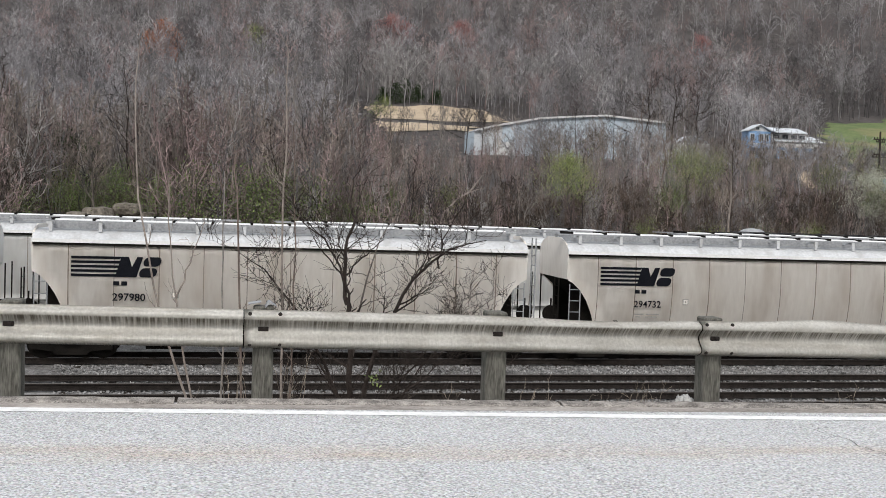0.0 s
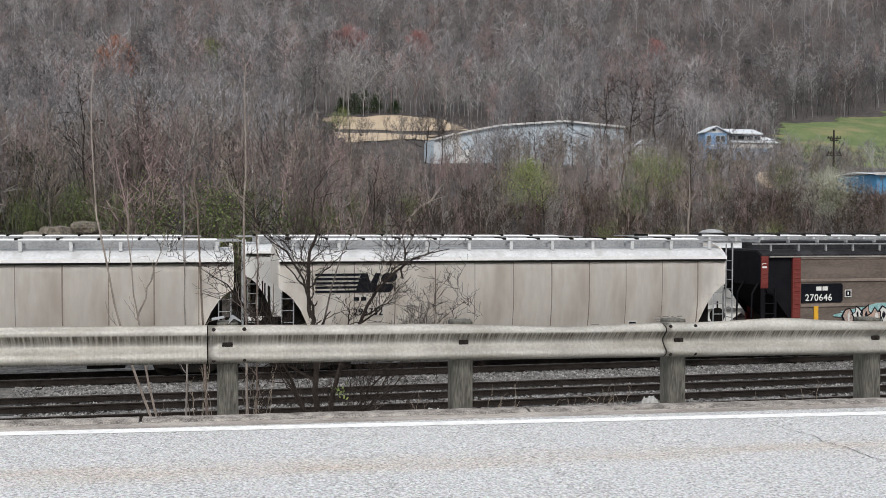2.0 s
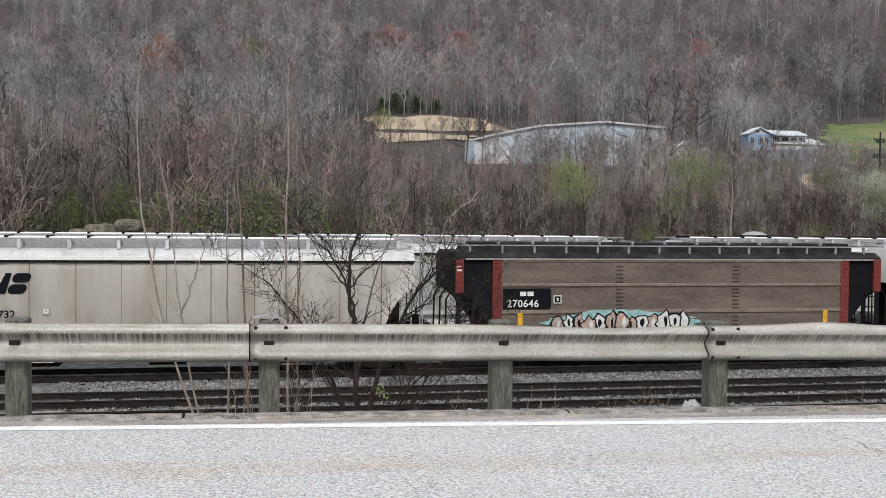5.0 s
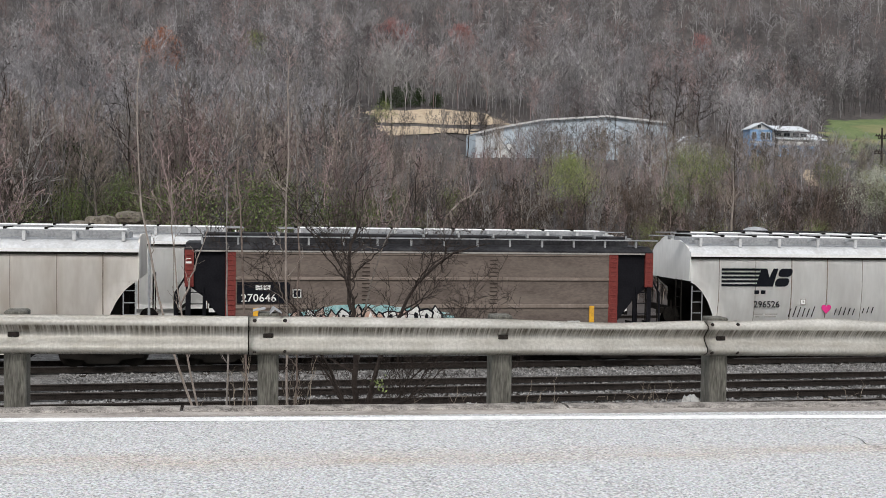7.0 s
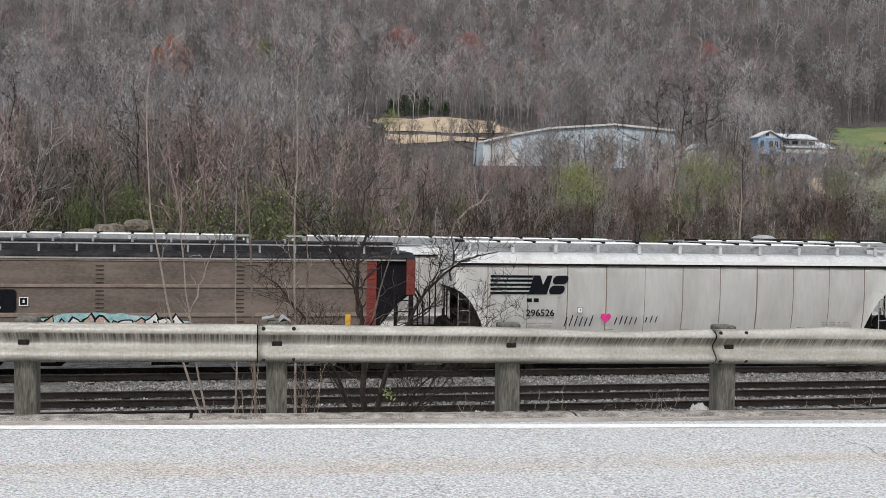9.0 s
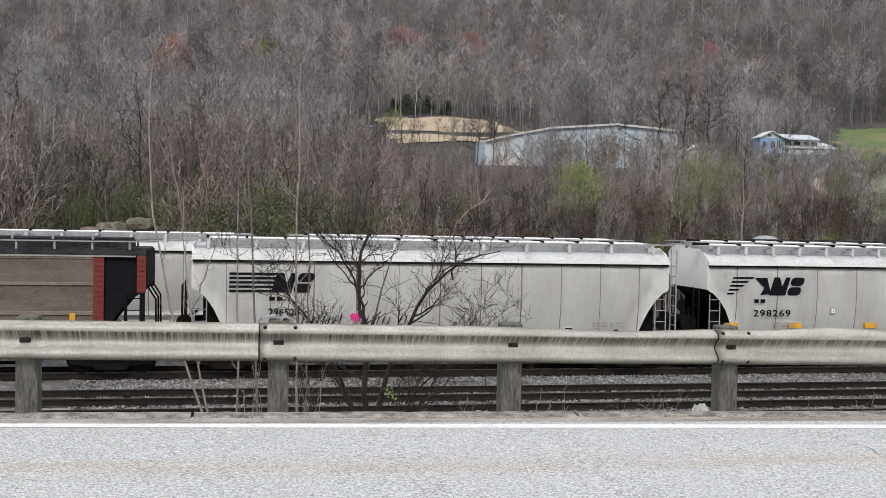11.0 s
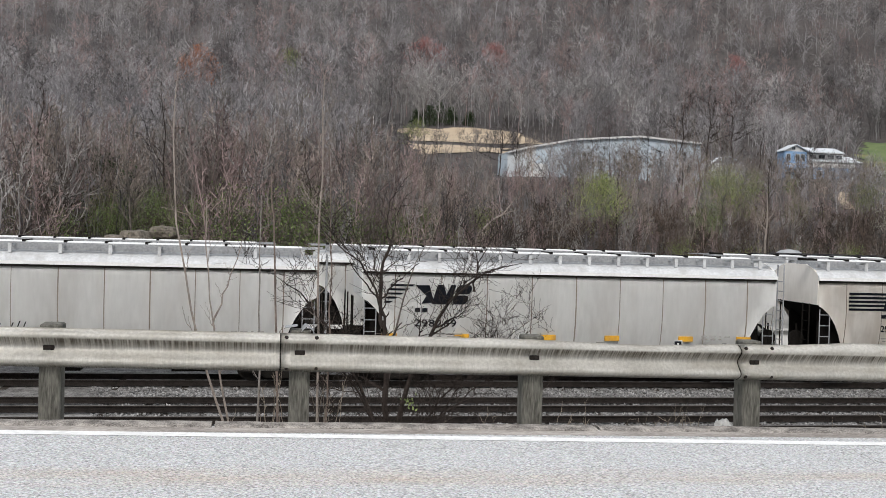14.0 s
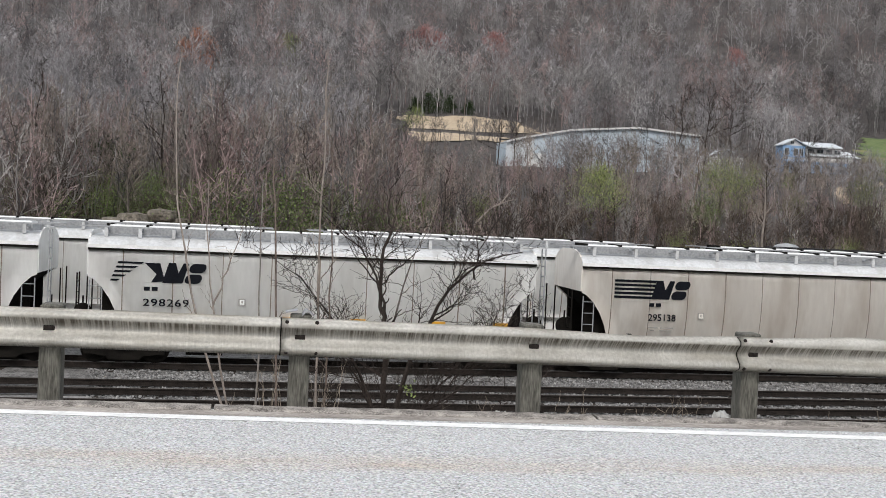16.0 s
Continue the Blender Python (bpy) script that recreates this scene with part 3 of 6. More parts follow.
def car_wheels(car, length):
    """Two trucks, each with a frame and two axles; returns the axles."""
    axles = []
    wheel = bmesh.new()
    for s in (-1, 1):
        tube(wheel, [(0, s * 0.68, 0), (0, s * 0.70, 0), (0, s * 0.78, 0), (0, s * 0.80, 0)], [0.44, 0.445, 0.42, 0.36], 24)
        tube(wheel, [(0, s * 0.80, 0), (0, s * 1.02, 0)], [0.13, 0.10], 12)
        for k in range(5):
            a = 2 * math.pi * k / 5
            tube(wheel, [(0.27 * math.cos(a), s * 0.79, 0.27 * math.sin(a)), (0.27 * math.cos(a), s * 0.815, 0.27 * math.sin(a))], 0.04, 6)
    tube(wheel, [(0, -0.7, 0), (0, 0.7, 0)], 0.08, 10)
    wheel_me = finish(wheel, "wheelset", "car_dark")
    frame_bm = bmesh.new()
    for s in (-1, 1):
        y0, y1 = (0.86 * s, 1.04 * s) if s > 0 else (1.04 * s, 0.86 * s)
        prism(frame_bm, [(-1.18, 0.52), (-0.9, 0.66), (0.9, 0.66), (1.18, 0.52), (1.18, 0.30), (0.98, 0.30), (0.55, 0.24), (0.42, 0.13), (-0.42, 0.13), (-0.55, 0.24), (-0.98, 0.30), (-1.18, 0.30)], "y", y0, y1)
        for k in range(3):
            tube(frame_bm, [(-0.2 + 0.2 * k, 0.95 * s, 0.16), (-0.2 + 0.2 * k, 0.95 * s, 0.5)], 0.075, 8)
    box(frame_bm, -0.25, 0.25, -1.2, 1.2, 0.5, 0.78)
    frame_me = finish(frame_bm, "truck", "car_dark")
    for x in (1.05, length - 1.05):
        t = part("truck", frame_me, "", car, "black cast steel truck", at=pose(x, 0, 0))
        for dx in (-0.88, 0.88):
            axles.append(part("wheelset", wheel_me, "", t, at=pose(dx, 0, 0.44)))
    return axles


def ladder(bm, x0, x1, y, z0, z1, n, r=0.018):
    for x in (x0, x1):
        tube(bm, [(x, y, z0), (x, y, z1)], r * 1.3, 6)
    for k in range(n):
        z = z0 + (z1 - z0) * (k + 0.5) / n
        tube(bm, [(x0, y, z), (x1, y, z)], r, 5)


def emblem(car, x, z, w, y):
    """Plain slanted shapes: a block with a wedge notch in its top edge, then two stacked round-ended bars."""
    h, lean = 0.60, 0.18

    def slanted(uv):
        return [(x + u * w + lean * v, z + h * v) for u, v in uv]

    first = [(0.0, 0.0), (0.52, 0.0), (0.52, 1.0), (0.38, 1.0), (0.33, 0.5), (0.18, 1.0), (0.0, 1.0)]
    part("logo_block", prism(bmesh.new(), slanted(first), "y", y - 0.002, y + 0.002), "ink", car)
    for v0, v1, u0, u1 in ((0.0, 0.46, 0.55, 0.98), (0.54, 1.0, 0.57, 1.0)):
        c, r = (v0 + v1) / 2, (v1 - v0) / 2
        ends = [(u1 - 0.10 + 0.10 * math.cos(a), c + r * math.sin(a)) for a in [math.pi * (k / 6 - 0.5) for k in range(7)]]
        ends += [(u0 + 0.10 - 0.10 * math.cos(a), c - r * math.sin(a)) for a in [math.pi * (k / 6 - 0.5) for k in range(7)]]
        part("logo_block", prism(bmesh.new(), slanted(ends), "y", y - 0.002, y + 0.002), "ink", car)


def logo(car, x, z, w, y, horse=False):
    """Speed bars and the heavy slanted blocks of the railway's mark, as plain shapes."""
    h = 0.60
    for k in range(5):
        bm = bmesh.new()
        zz = z - k * h / 4.6
        if horse:
            prism(bm, [(x + 0.05 + 0.05 * (4 - k), zz), (x + 1.0 - 0.17 * k, zz), (x + 0.9 - 0.17 * k, zz - 0.06), (x + 0.02 + 0.05 * (4 - k), zz - 0.06)], "y", y - 0.004, y - 0.002)
        else:
            prism(bm, [(x, zz), (x + 0.56 * w, zz), (x + 0.54 * w, zz - 0.075), (x, zz - 0.075)], "y", y - 0.006, y - 0.001)
        part("logo_bar", bm, "ink", car)
    if horse:
        bm = bmesh.new()
        prism(bm, [(x + 1.0, z - 0.02), (x + 1.45, z - 0.02), (x + 1.6, z - 0.55), (x + 1.2, z - 0.6), (x + 1.35, z - 0.35)], "y", y - 0.004, y - 0.002)
        part("logo_shape", bm, "ink", car)
        emblem(car, x + 1.52, z - 0.60, 1.13, y - 0.010)
    else:
        emblem(car, x + 0.485 * w, z - 0.60, 1.18 * w / 2.55, y - 0.010)


def bars(car, x, z, rows, y, mat="ink_grey", h=0.035, gap=0.085):
    """Small unreadable stencilling as plain bars."""
    for k, spans in enumerate(rows):
        for a, b in spans:
            part("stencil_bar", box(bmesh.new(), x + a, x + b, y - 0.004, y - 0.002, z - k * gap - h, z - k * gap), mat, car)


def hopper(label, length, paint, seed, panels=11, brackets=11, roof="car_roof", bay_paint=None, group="cars of the train", **unused):
    """A cylindrical-sided covered hopper; x runs from 0 at one eave end to length."""
    rng = random.Random(seed)
    car = thing("hopper_car", label, "hopper car", group=group)
    # side sheets with the curved cut-outs above the trucks
    cut = [(0.0, 2.66), (0.16, 2.58), (0.40, 2.36), (0.63, 2.02), (0.80, 1.66), (0.91, 1.36), (0.96, SILL)]
    zs = [EAVE, 3.2, 2.9, 2.66, 2.58, 2.36, 2.02, 1.66, 1.36, SILL]
    inset = [0, 0, 0] + [c[0] for c in cut]
    for s in (-1, 1):
        bm = bmesh.new()
        rows = []
        for z, e in zip(zs, inset):
            us = [e + (length - 2 * e) * k / 24 for k in range(25)]
            rows.append([bm.verts.new((u, s * side_curve(z), z)) for u in us])
        for r0, r1 in zip(rows, rows[1:]):
            for a in range(24):
                bm.faces.new((r0[a], r0[a + 1], r1[a + 1], r1[a]))
        bmesh.ops.solidify(bm, geom=bm.faces[:], thickness=0.02)
        part("side_sheet", bm, paint, car, smooth=True)
    # upright weld seams, each with its rust streak
    for k in range(1, panels + 1):
        x = 1.0 + (length - 2.0) * (k - 1) / (panels - 1)
        bm = bmesh.new()
        ww = 0.009 + rng.uniform(0, 0.012)
        zz = [EAVE - 0.05, 3.0, 2.5, 2.0, 1.5, SILL]
        rows = [[bm.verts.new((x + d, -side_curve(z) - 0.006, z)) for d in (-ww, ww)] for z in zz]
        for r0, r1 in zip(rows, rows[1:]):
            bm.faces.new((r0[0], r0[1], r1[1], r1[0]))
        part("weld_seam", bm, "seam", car)
    # roof: rim rail, sloped shoulder, hatch trough
    prof = [(-HALF - 0.03, EAVE - 0.03), (-HALF - 0.05, EAVE + 0.01), (-HALF - 0.03, EAVE + 0.06), (-HALF + 0.05, EAVE + 0.14), (-HALF + 0.17, EAVE + 0.23), (-HALF + 0.36, EAVE + 0.30), (-0.7, EAVE + 0.36)]
    prof += [(-a, b) for a, b in prof[::-1]]
    part("roof", prism(bmesh.new(), prof, "x", -0.02, length + 0.02), roof, car)
    part("roof_rim", box(bmesh.new(), -0.03, length + 0.03, -HALF - 0.062, -HALF - 0.031, EAVE - 0.03, EAVE + 0.075), "rim_white", car)
    part("hatch_coaming", box(bmesh.new(), 0.35, length - 0.35, -0.66, 0.66, EAVE + 0.34, EAVE + 0.58), "roof_grey", car)
    # thin black strip along the eave, just below the roof rim
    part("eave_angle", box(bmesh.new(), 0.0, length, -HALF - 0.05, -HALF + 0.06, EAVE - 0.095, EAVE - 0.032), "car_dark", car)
    # running boards on brackets along both roof edges
    for s in (-1, 1):
        y = s * 1.14
        part("running_board", box(bmesh.new(), -0.3, length + 0.3, y - 0.19, y + 0.19, EAVE + 0.575, EAVE + 0.61), "roof_grey", car)
        for k in range(brackets):
            x = 0.45 + (length - 0.9) * k / (brackets - 1)
            bm = bmesh.new()
            box(bm, x - 0.05, x + 0.05, y + s * 0.15 - 0.03, y + s * 0.15 + 0.03, EAVE + 0.29, EAVE + 0.574)
            prism(bm, [(y - s * 0.48, EAVE + 0.48), (y + s * 0.12, EAVE + 0.52), (y + s * 0.12, EAVE + 0.57), (y - s * 0.48, EAVE + 0.57)], "x", x - 0.02, x + 0.02)
            part("board_bracket", bm, roof, car)
    # trough hatch covers with their dark hinge bars
    n = max(2, round(length / 1.25))
    for k in range(n):
        a, b = 0.4 + (length - 0.8) * k / n, 0.4 + (length - 0.8) * (k + 1) / n
        bm = bmesh.new()
        prism(bm, [(-0.50, EAVE + 0.578), (-0.50, EAVE + 0.605), (-0.32, EAVE + 0.64), (0.32, EAVE + 0.64), (0.50, EAVE + 0.605), (0.50, EAVE + 0.578)], "x", a + 0.03, b - 0.03)
        part("hatch_cover", bm, "rim_white", car)
        part("hatch_bar", box(bmesh.new(), a - 0.035, a + 0.035, -0.62, 0.62, EAVE + 0.585, EAVE + 0.675), "car_dark", car)
    # end sheets, slope sheets, sills and end platforms
    for e, d in ((0.0, 1), (length, -1)):
        bm = bmesh.new()
        prism(bm, [(-HALF + 0.03, EAVE - 0.02), (-HALF + 0.08, EAVE + 0.16), (-HALF + 0.34, EAVE + 0.32), (-0.7, EAVE + 0.48), (0.7, EAVE + 0.48), (HALF - 0.34, EAVE + 0.32), (HALF - 0.08, EAVE + 0.16), (HALF - 0.03, EAVE - 0.02), (side_curve(2.7) - 0.04, 2.7), (-side_curve(2.7) + 0.04, 2.7)], "x", e - d * 0.03, e + d * 0.02)
        part("end_sheet", bm, paint, car)
        bm = bmesh.new()
        prism(bm, [(e, 2.72), (e + d * 0.06, 2.74), (e + d * 2.2, SILL - 0.1), (e + d * 2.1, SILL - 0.16)], "y", -HALF + 0.14, HALF - 0.14)
        # slope sheet coloured black: the shadow on its underside is in the material
        part("slope_sheet", bm, "car_dark", car)
        for y in (-0.95, 0.95):
            part("bolster_web", prism(bmesh.new(), [(e + d * 0.30, 2.45), (e + d * 0.30, 1.0), (e + d * 2.1, 1.0)], "y", y - 0.02, y + 0.02), "car_dark", car)
        bm = bmesh.new()
        a, b = sorted((e - d * 0.42, e + d * 2.2))
        box(bm, a, b, -0.35, 0.35, 0.72, 1.05)
        box(bm, *sorted((e - d * 0.42, e - d * 0.30)), -HALF + 0.05, HALF - 0.05, 0.85, 1.10)
        part("stub_sill", bm, "car_dark", car)
        bm = bmesh.new()
        box(bm, *sorted((e - d * 0.38, e + d * 0.95)), -HALF + 0.02, -HALF + 0.12, SILL - 0.12, SILL + 0.02)
        part("side_sill", bm, paint, car)
        # ladders, end posts, grab irons
        bm = bmesh.new()
        ladder(bm, e + d * 0.06, e + d * 0.42, -HALF + 0.02, 0.75, 2.55, 5, 0.014)
        part("side_ladder", bm, "roof_grey", car)
        for y in (-HALF + 0.06, -HALF + 0.5, 0.45, HALF - 0.06):
            part("end_post", tube(bmesh.new(), [(e - d * 0.30, y, 0.95), (e - d * 0.30, y, EAVE + 0.45 if d < 0 and y < 0 else 2.75)], 0.024, 6), "roof_grey" if d < 0 and y < 0 else "car_dark", car)
        for k in range(8 if d < 0 else 5):
            z = 1.2 + k * 0.32
            part("rung", tube(bmesh.new(), [(e - d * 0.30, -HALF + 0.06, z), (e - d * 0.30, -HALF + 0.5, z)], 0.016, 5), "roof_grey" if d < 0 else "car_dark", car)
        bm = bmesh.new()
        tube(bm, [(e - d * 0.25, -0.62, 1.5), (e - d * 0.25, -0.56, 1.5)], 0.28, 14)
        tube(bm, [(e - d * 0.25, -0.6, 1.1), (e - d * 0.25, -0.6, 2.0)], 0.03, 6)
        part("brake_gear", bm, "car_dark", car)
        bm = bmesh.new()
        a, b = sorted((e - d * 0.40, e - d * 0.72))
        box(bm, a, b, -0.12, 0.12, 0.75, 1.0, 0.03)
        part("coupler", bm, "car_dark", car)
    # hopper bays and gates under the body
    for k in range(3):
        c = length * (k + 1) / 4 + 0.0
        bm = bmesh.new()
        w = length / 8.5
        prism(bm, [(c - w, SILL), (c + w, SILL), (c + 0.45, 0.45), (c - 0.45, 0.45)], "y", -1.15, 1.15)
        part("hopper_bay", bm, paint, car)
        bm = bmesh.new()
        box(bm, c - 0.55, c + 0.55, -0.75, 0.75, 0.28, 0.44)
        part("outlet_gate", bm, "car_dark", car)
    axles = car_wheels(car, length)
    return car, axles

CARS = []


def placard(car, x, z, y, w=0.22, pale="ink_white", dark="ink"):
    """A small framed reporting plate."""
    p = part("placard", box(bmesh.new(), x, x + w, y - 0.006, y - 0.001, z - w, z), pale, car)
    part("placard_field", box(bmesh.new(), x + 0.03, x + w - 0.03, y - 0.009, y - 0.0065, z - w + 0.03, z - 0.03), dark, p)
    part("placard_mark", box(bmesh.new(), x + w * 0.4, x + w * 0.62, y - 0.012, y - 0.0095, z - w * 0.66, z - w * 0.3), pale, p)


def lettered(label, length, paint, seed, number, horse=False, **kw):
    car, axles = hopper(label, length, paint, seed, **kw)
    y = -HALF - 0.012
    if number:
        logo(car, 0.62 if horse else 1.08, 3.13, 2.55, y, horse)
        mark = 2.27 if not horse else 1.62
        for k in range(2):
            part("reporting_mark", box(bmesh.new(), mark + 0.23 * k, mark + 0.23 * k + 0.17, y - 0.002, y + 0.002, 2.28, 2.40), "ink", car)
        lettering(number, 0.31, "ink", car, pose(2.25 if not horse else 1.60, y, 1.83, 90, 0, 0), "car_number", stretch=1.02 if not horse else 1.32, bold=0.004, spacing=1.0 if not horse else 1.12)
        bars(car, 2.28, 1.62, [[(0, 0.32), (0.4, 0.85)], [(0.05, 0.2), (0.38, 0.8)]], y + 0.01)
        placard(car, 3.95 if not horse else 4.4, 2.12, y, 0.2, "ink_grey", paint)
        bars(car, length - 2.55, 1.62, [[(0, 0.2), (0.28, 0.5), (0.6, 0.68), (0.8, 1.0)], [(0.0, 0.22), (0.32, 0.5), (0.6, 0.7)], [(0.05, 0.3)]], y + 0.02)
        bars(car, length - 2.5, 1.36, [[(0, 0.35)]], y + 0.02, "ink", 0.06)
        placard(car, length - 3.5, 1.48, y, 0.3)
        for k in range(3):
            part("stencil_bar", box(bmesh.new(), 4.9 + 2.6 * k, 5.2 + 2.6 * k, y + 0.045, y + 0.05, 1.36, 1.40), "ink_grey", car)
    return car, axles


def yellow_plates(car, xs, y=-HALF - 0.004):
    for x in xs:
        part("reflector", box(bmesh.new(), x, x + 0.46, y, y + 0.12, 1.44, 1.60), "yellow", car)


def heart(car, x, z, r):
    pts = []
    for k in range(20):
        a = 2 * math.pi * k / 20
        pts.append((x + r * 0.0625 * 16 * math.sin(a) ** 3, z + r * 0.0625 * (13 * math.cos(a) - 5 * math.cos(2 * a) - 2 * math.cos(3 * a) - math.cos(4 * a))))
    part("painted_heart", prism(bmesh.new(), pts, "y", -HALF - 0.010, -HALF - 0.005), "magenta", car)


def blob(x, z, rx, rz, seed, n=18, rough=0.25):
    rng = random.Random(seed)
    return [(x + rx * math.cos(2 * math.pi * k / n) * (1 + rng.uniform(-rough, rough)), z + rz * math.sin(2 * math.pi * k / n) * (1 + rng.uniform(-rough, rough))) for k in range(n)]


def brown_hopper(label, length):
    """An older flat-sided ribbed hopper with black end panels, red posts and sprayed letters."""
    car = thing("hopper_car", label, "hopper car", group="cars of the train")
    TOP = 3.60
    for s in (-1, 1):
        y0, y1 = sorted((s * HALF, s * (HALF - 0.05)))
        part("side_sheet", box(bmesh.new(), 1.48, length - 1.48, y0, y1, SILL, TOP), "brown", car)
        for z0, z1, d in ((TOP - 0.12, TOP, 0.03), (2.70, 2.80, 0.045), (1.83, 1.95, 0.045), (SILL - 0.1, SILL + 0.1, 0.04)):
            y0, y1 = sorted((s * (HALF - 0.01), s * (HALF + d)))
            part("side_rib", box(bmesh.new(), 1.50, length - 1.50, y0, y1, z0, z1, 0.012), "brown_rib", car)
        for x, w in ((0.0, 0.26), (1.2, 0.30), (length - 0.26, 0.26), (length - 1.50, 0.30)):
            y0, y1 = sorted((s * (HALF - 0.06), s * (HALF + 0.03)))
            p = part("side_post", box(bmesh.new(), x, x + w, y0, y1, 2.5 if x in (0.0, length - 0.26) else SILL, TOP), "red_rust", car)
            if s < 0:
                for k in range(7 if p.location.z > 9 or x in (0.0, length - 0.26) else 15):
                    z = TOP - 0.12 - k * 0.15
                    part("rivet_plate", box(bmesh.new(), x + 0.05, x + w - 0.05, -HALF - 0.045, -HALF - 0.031, z - 0.05, z, 0.006), "red_rust", p)
        for a, b in ((0.26, 1.2), (length - 1.2, length - 0.26)):
            low = [(a, 2.55), (b, 1.35)] if a < 1 else [(a, 1.35), (b, 2.55)]
            part("end_panel", prism(bmesh.new(), low + [(b, TOP), (a, TOP)], "y", *sorted((s * (HALF - 0.12), s * (HALF - 0.08)))), "black_paint", car)
    for x in (5.32, 9.38):
        for z0, n in ((3.36, 6), (2.62, 6), (1.70, 4)):
            for k in range(n):
                part("step_slot", box(bmesh.new(), x, x + 0.24, -HALF - 0.012, -HALF - 0.001, z0 - k * 0.125 - 0.04, z0 - k * 0.125), "slot", car)
    for e, d in ((0.0, 1), (length, -1)):
        part("end_sheet", prism(bmesh.new(), [(-HALF + 0.02, TOP), (-HALF + 0.3, TOP + 0.14), (HALF - 0.3, TOP + 0.14), (HALF - 0.02, TOP), (HALF - 0.02, 2.6), (-HALF + 0.02, 2.6)], "x", e - 0.02, e + 0.02), "black_paint", car)
        part("slope_sheet", prism(bmesh.new(), [(e, 2.6), (e + d * 0.06, 2.64), (e + d * 2.3, SILL - 0.1), (e + d * 2.2, SILL - 0.16)], "y", -HALF + 0.1, HALF - 0.1), "black_paint", car)
        part("end_sill", box(bmesh.new(), *sorted((e - d * 0.42, e + d * 2.2)), -0.35, 0.35, 0.72, 1.05), "car_dark", car)
        part("end_beam", box(bmesh.new(), *sorted((e - d * 0.42, e - d * 0.30)), -HALF + 0.05, HALF - 0.05, 0.85, 1.10), "car_dark", car)
        part("corner_post", box(bmesh.new(), *sorted((e + d * 0.03, e + d * 0.15)), -HALF + 0.01, -HALF + 0.09, 0.7, 2.5), "black_paint", car)
        part("inner_post", box(bmesh.new(), *sorted((e + d * 0.55, e + d * 0.63)), -HALF + 0.04, -HALF + 0.12, 1.0, 2.2), "black_paint", car)
        part("side_sill", box(bmesh.new(), *sorted((e - d * 0.3, e + d * 1.5)), -HALF + 0.0, -HALF + 0.12, SILL - 0.22, SILL - 0.06), "black_paint", car)
        bm = bmesh.new()
        ladder(bm, e + d * 0.16, e + d * 0.55, -HALF + 0.02, 0.75, 2.5, 5)
        part("side_ladder", bm, "black_paint", car)
        for y in (-HALF + 0.1, -0.5, 0.5):
            part("end_post", tube(bmesh.new(), [(e - d * 0.30, y, 0.95), (e - d * 0.28, y, 2.3), (e - d * 0.03, y, 2.7)], 0.03, 6), "black_paint", car)
        part("coupler", box(bmesh.new(), *sorted((e - d * 0.40, e - d * 0.72)), -0.12, 0.12, 0.75, 1.0, 0.03), "car_dark", car)
    # dark roof with hatches and running boards
    prof = [(-HALF - 0.02, TOP - 0.02), (-HALF - 0.02, TOP + 0.05), (-HALF + 0.3, TOP + 0.20), (HALF - 0.3, TOP + 0.20), (HALF + 0.02, TOP + 0.05), (HALF + 0.02, TOP - 0.02)]
    part("roof", prism(bmesh.new(), prof, "x", 0.02, length - 0.02), "roof_dark", car)
    part("top_chord", box(bmesh.new(), 0.3, length - 0.3, -HALF - 0.055, -HALF - 0.031, TOP - 0.05, TOP - 0.005), "ink_grey", car)
    for s in (-1, 1):
        y = s * 1.2
        b = part("running_board", box(bmesh.new(), -0.25, length + 0.25, y - 0.2, y + 0.2, TOP + 0.40, TOP + 0.43), "roof_dark", car)
        part("board_edge", box(bmesh.new(), -0.25, length + 0.25, y - 0.212, y - 0.202, TOP + 0.385, TOP + 0.42), "roof_grey", b)
        for k in range(14):
            x = 0.5 + (length - 1) * k / 13
            part("board_bracket", box(bmesh.new(), x - 0.03, x + 0.03, y + s * 0.1, y + s * 0.17, TOP + 0.10, TOP + 0.40), "roof_grey", car)
    part("hatch_coaming", box(bmesh.new(), 0.5, length - 0.5, -0.62, 0.62, TOP + 0.19, TOP + 0.42), "roof_dark", car)
    for k in range(12):
        a, b = 0.5 + (length - 1) * k / 12, 0.5 + (length - 1) * (k + 1) / 12
        part("hatch_cover", box(bmesh.new(), a + 0.04, b - 0.04, -0.5, 0.5, TOP + 0.42, TOP + 0.50, 0.02), "roof_dark", car)
        part("hatch_bar", box(bmesh.new(), a - 0.03, a + 0.03, -0.6, 0.6, TOP + 0.43, TOP + 0.55), "roof_grey", car)
    for k in range(3):
        c = length * (k + 1) / 4
        part("hopper_bay", prism(bmesh.new(), [(c - 1.75, SILL), (c + 1.75, SILL), (c + 0.45, 0.45), (c - 0.45, 0.45)], "y", -1.2, 1.2), "brown", car)
        part("outlet_gate", box(bmesh.new(), c - 0.55, c + 0.55, -0.75, 0.75, 0.28, 0.44), "car_dark", car)
    # number panel, plates, yellow marks
    y = -HALF - 0.05
    panel = part("number_panel", prism(bmesh.new(), [(1.54, 2.64), (3.06, 2.64), (3.12, 2.58), (3.12, 2.05), (3.06, 1.99), (1.54, 1.99)], "y", y + 0.0, y + 0.06), "ink", car)
    for k in range(2):
        part("reporting_mark", box(bmesh.new(), 2.09 + 0.24 * k, 2.29 + 0.24 * k, y - 0.005, y - 0.001, 2.40, 2.54), "ink_white", panel)
    lettering("270646", 0.33, "ink_white", panel, pose(1.66, y - 0.003, 2.05, 90, 0, 0), "car_number", bold=0.004, stretch=1.02, spacing=1.05)
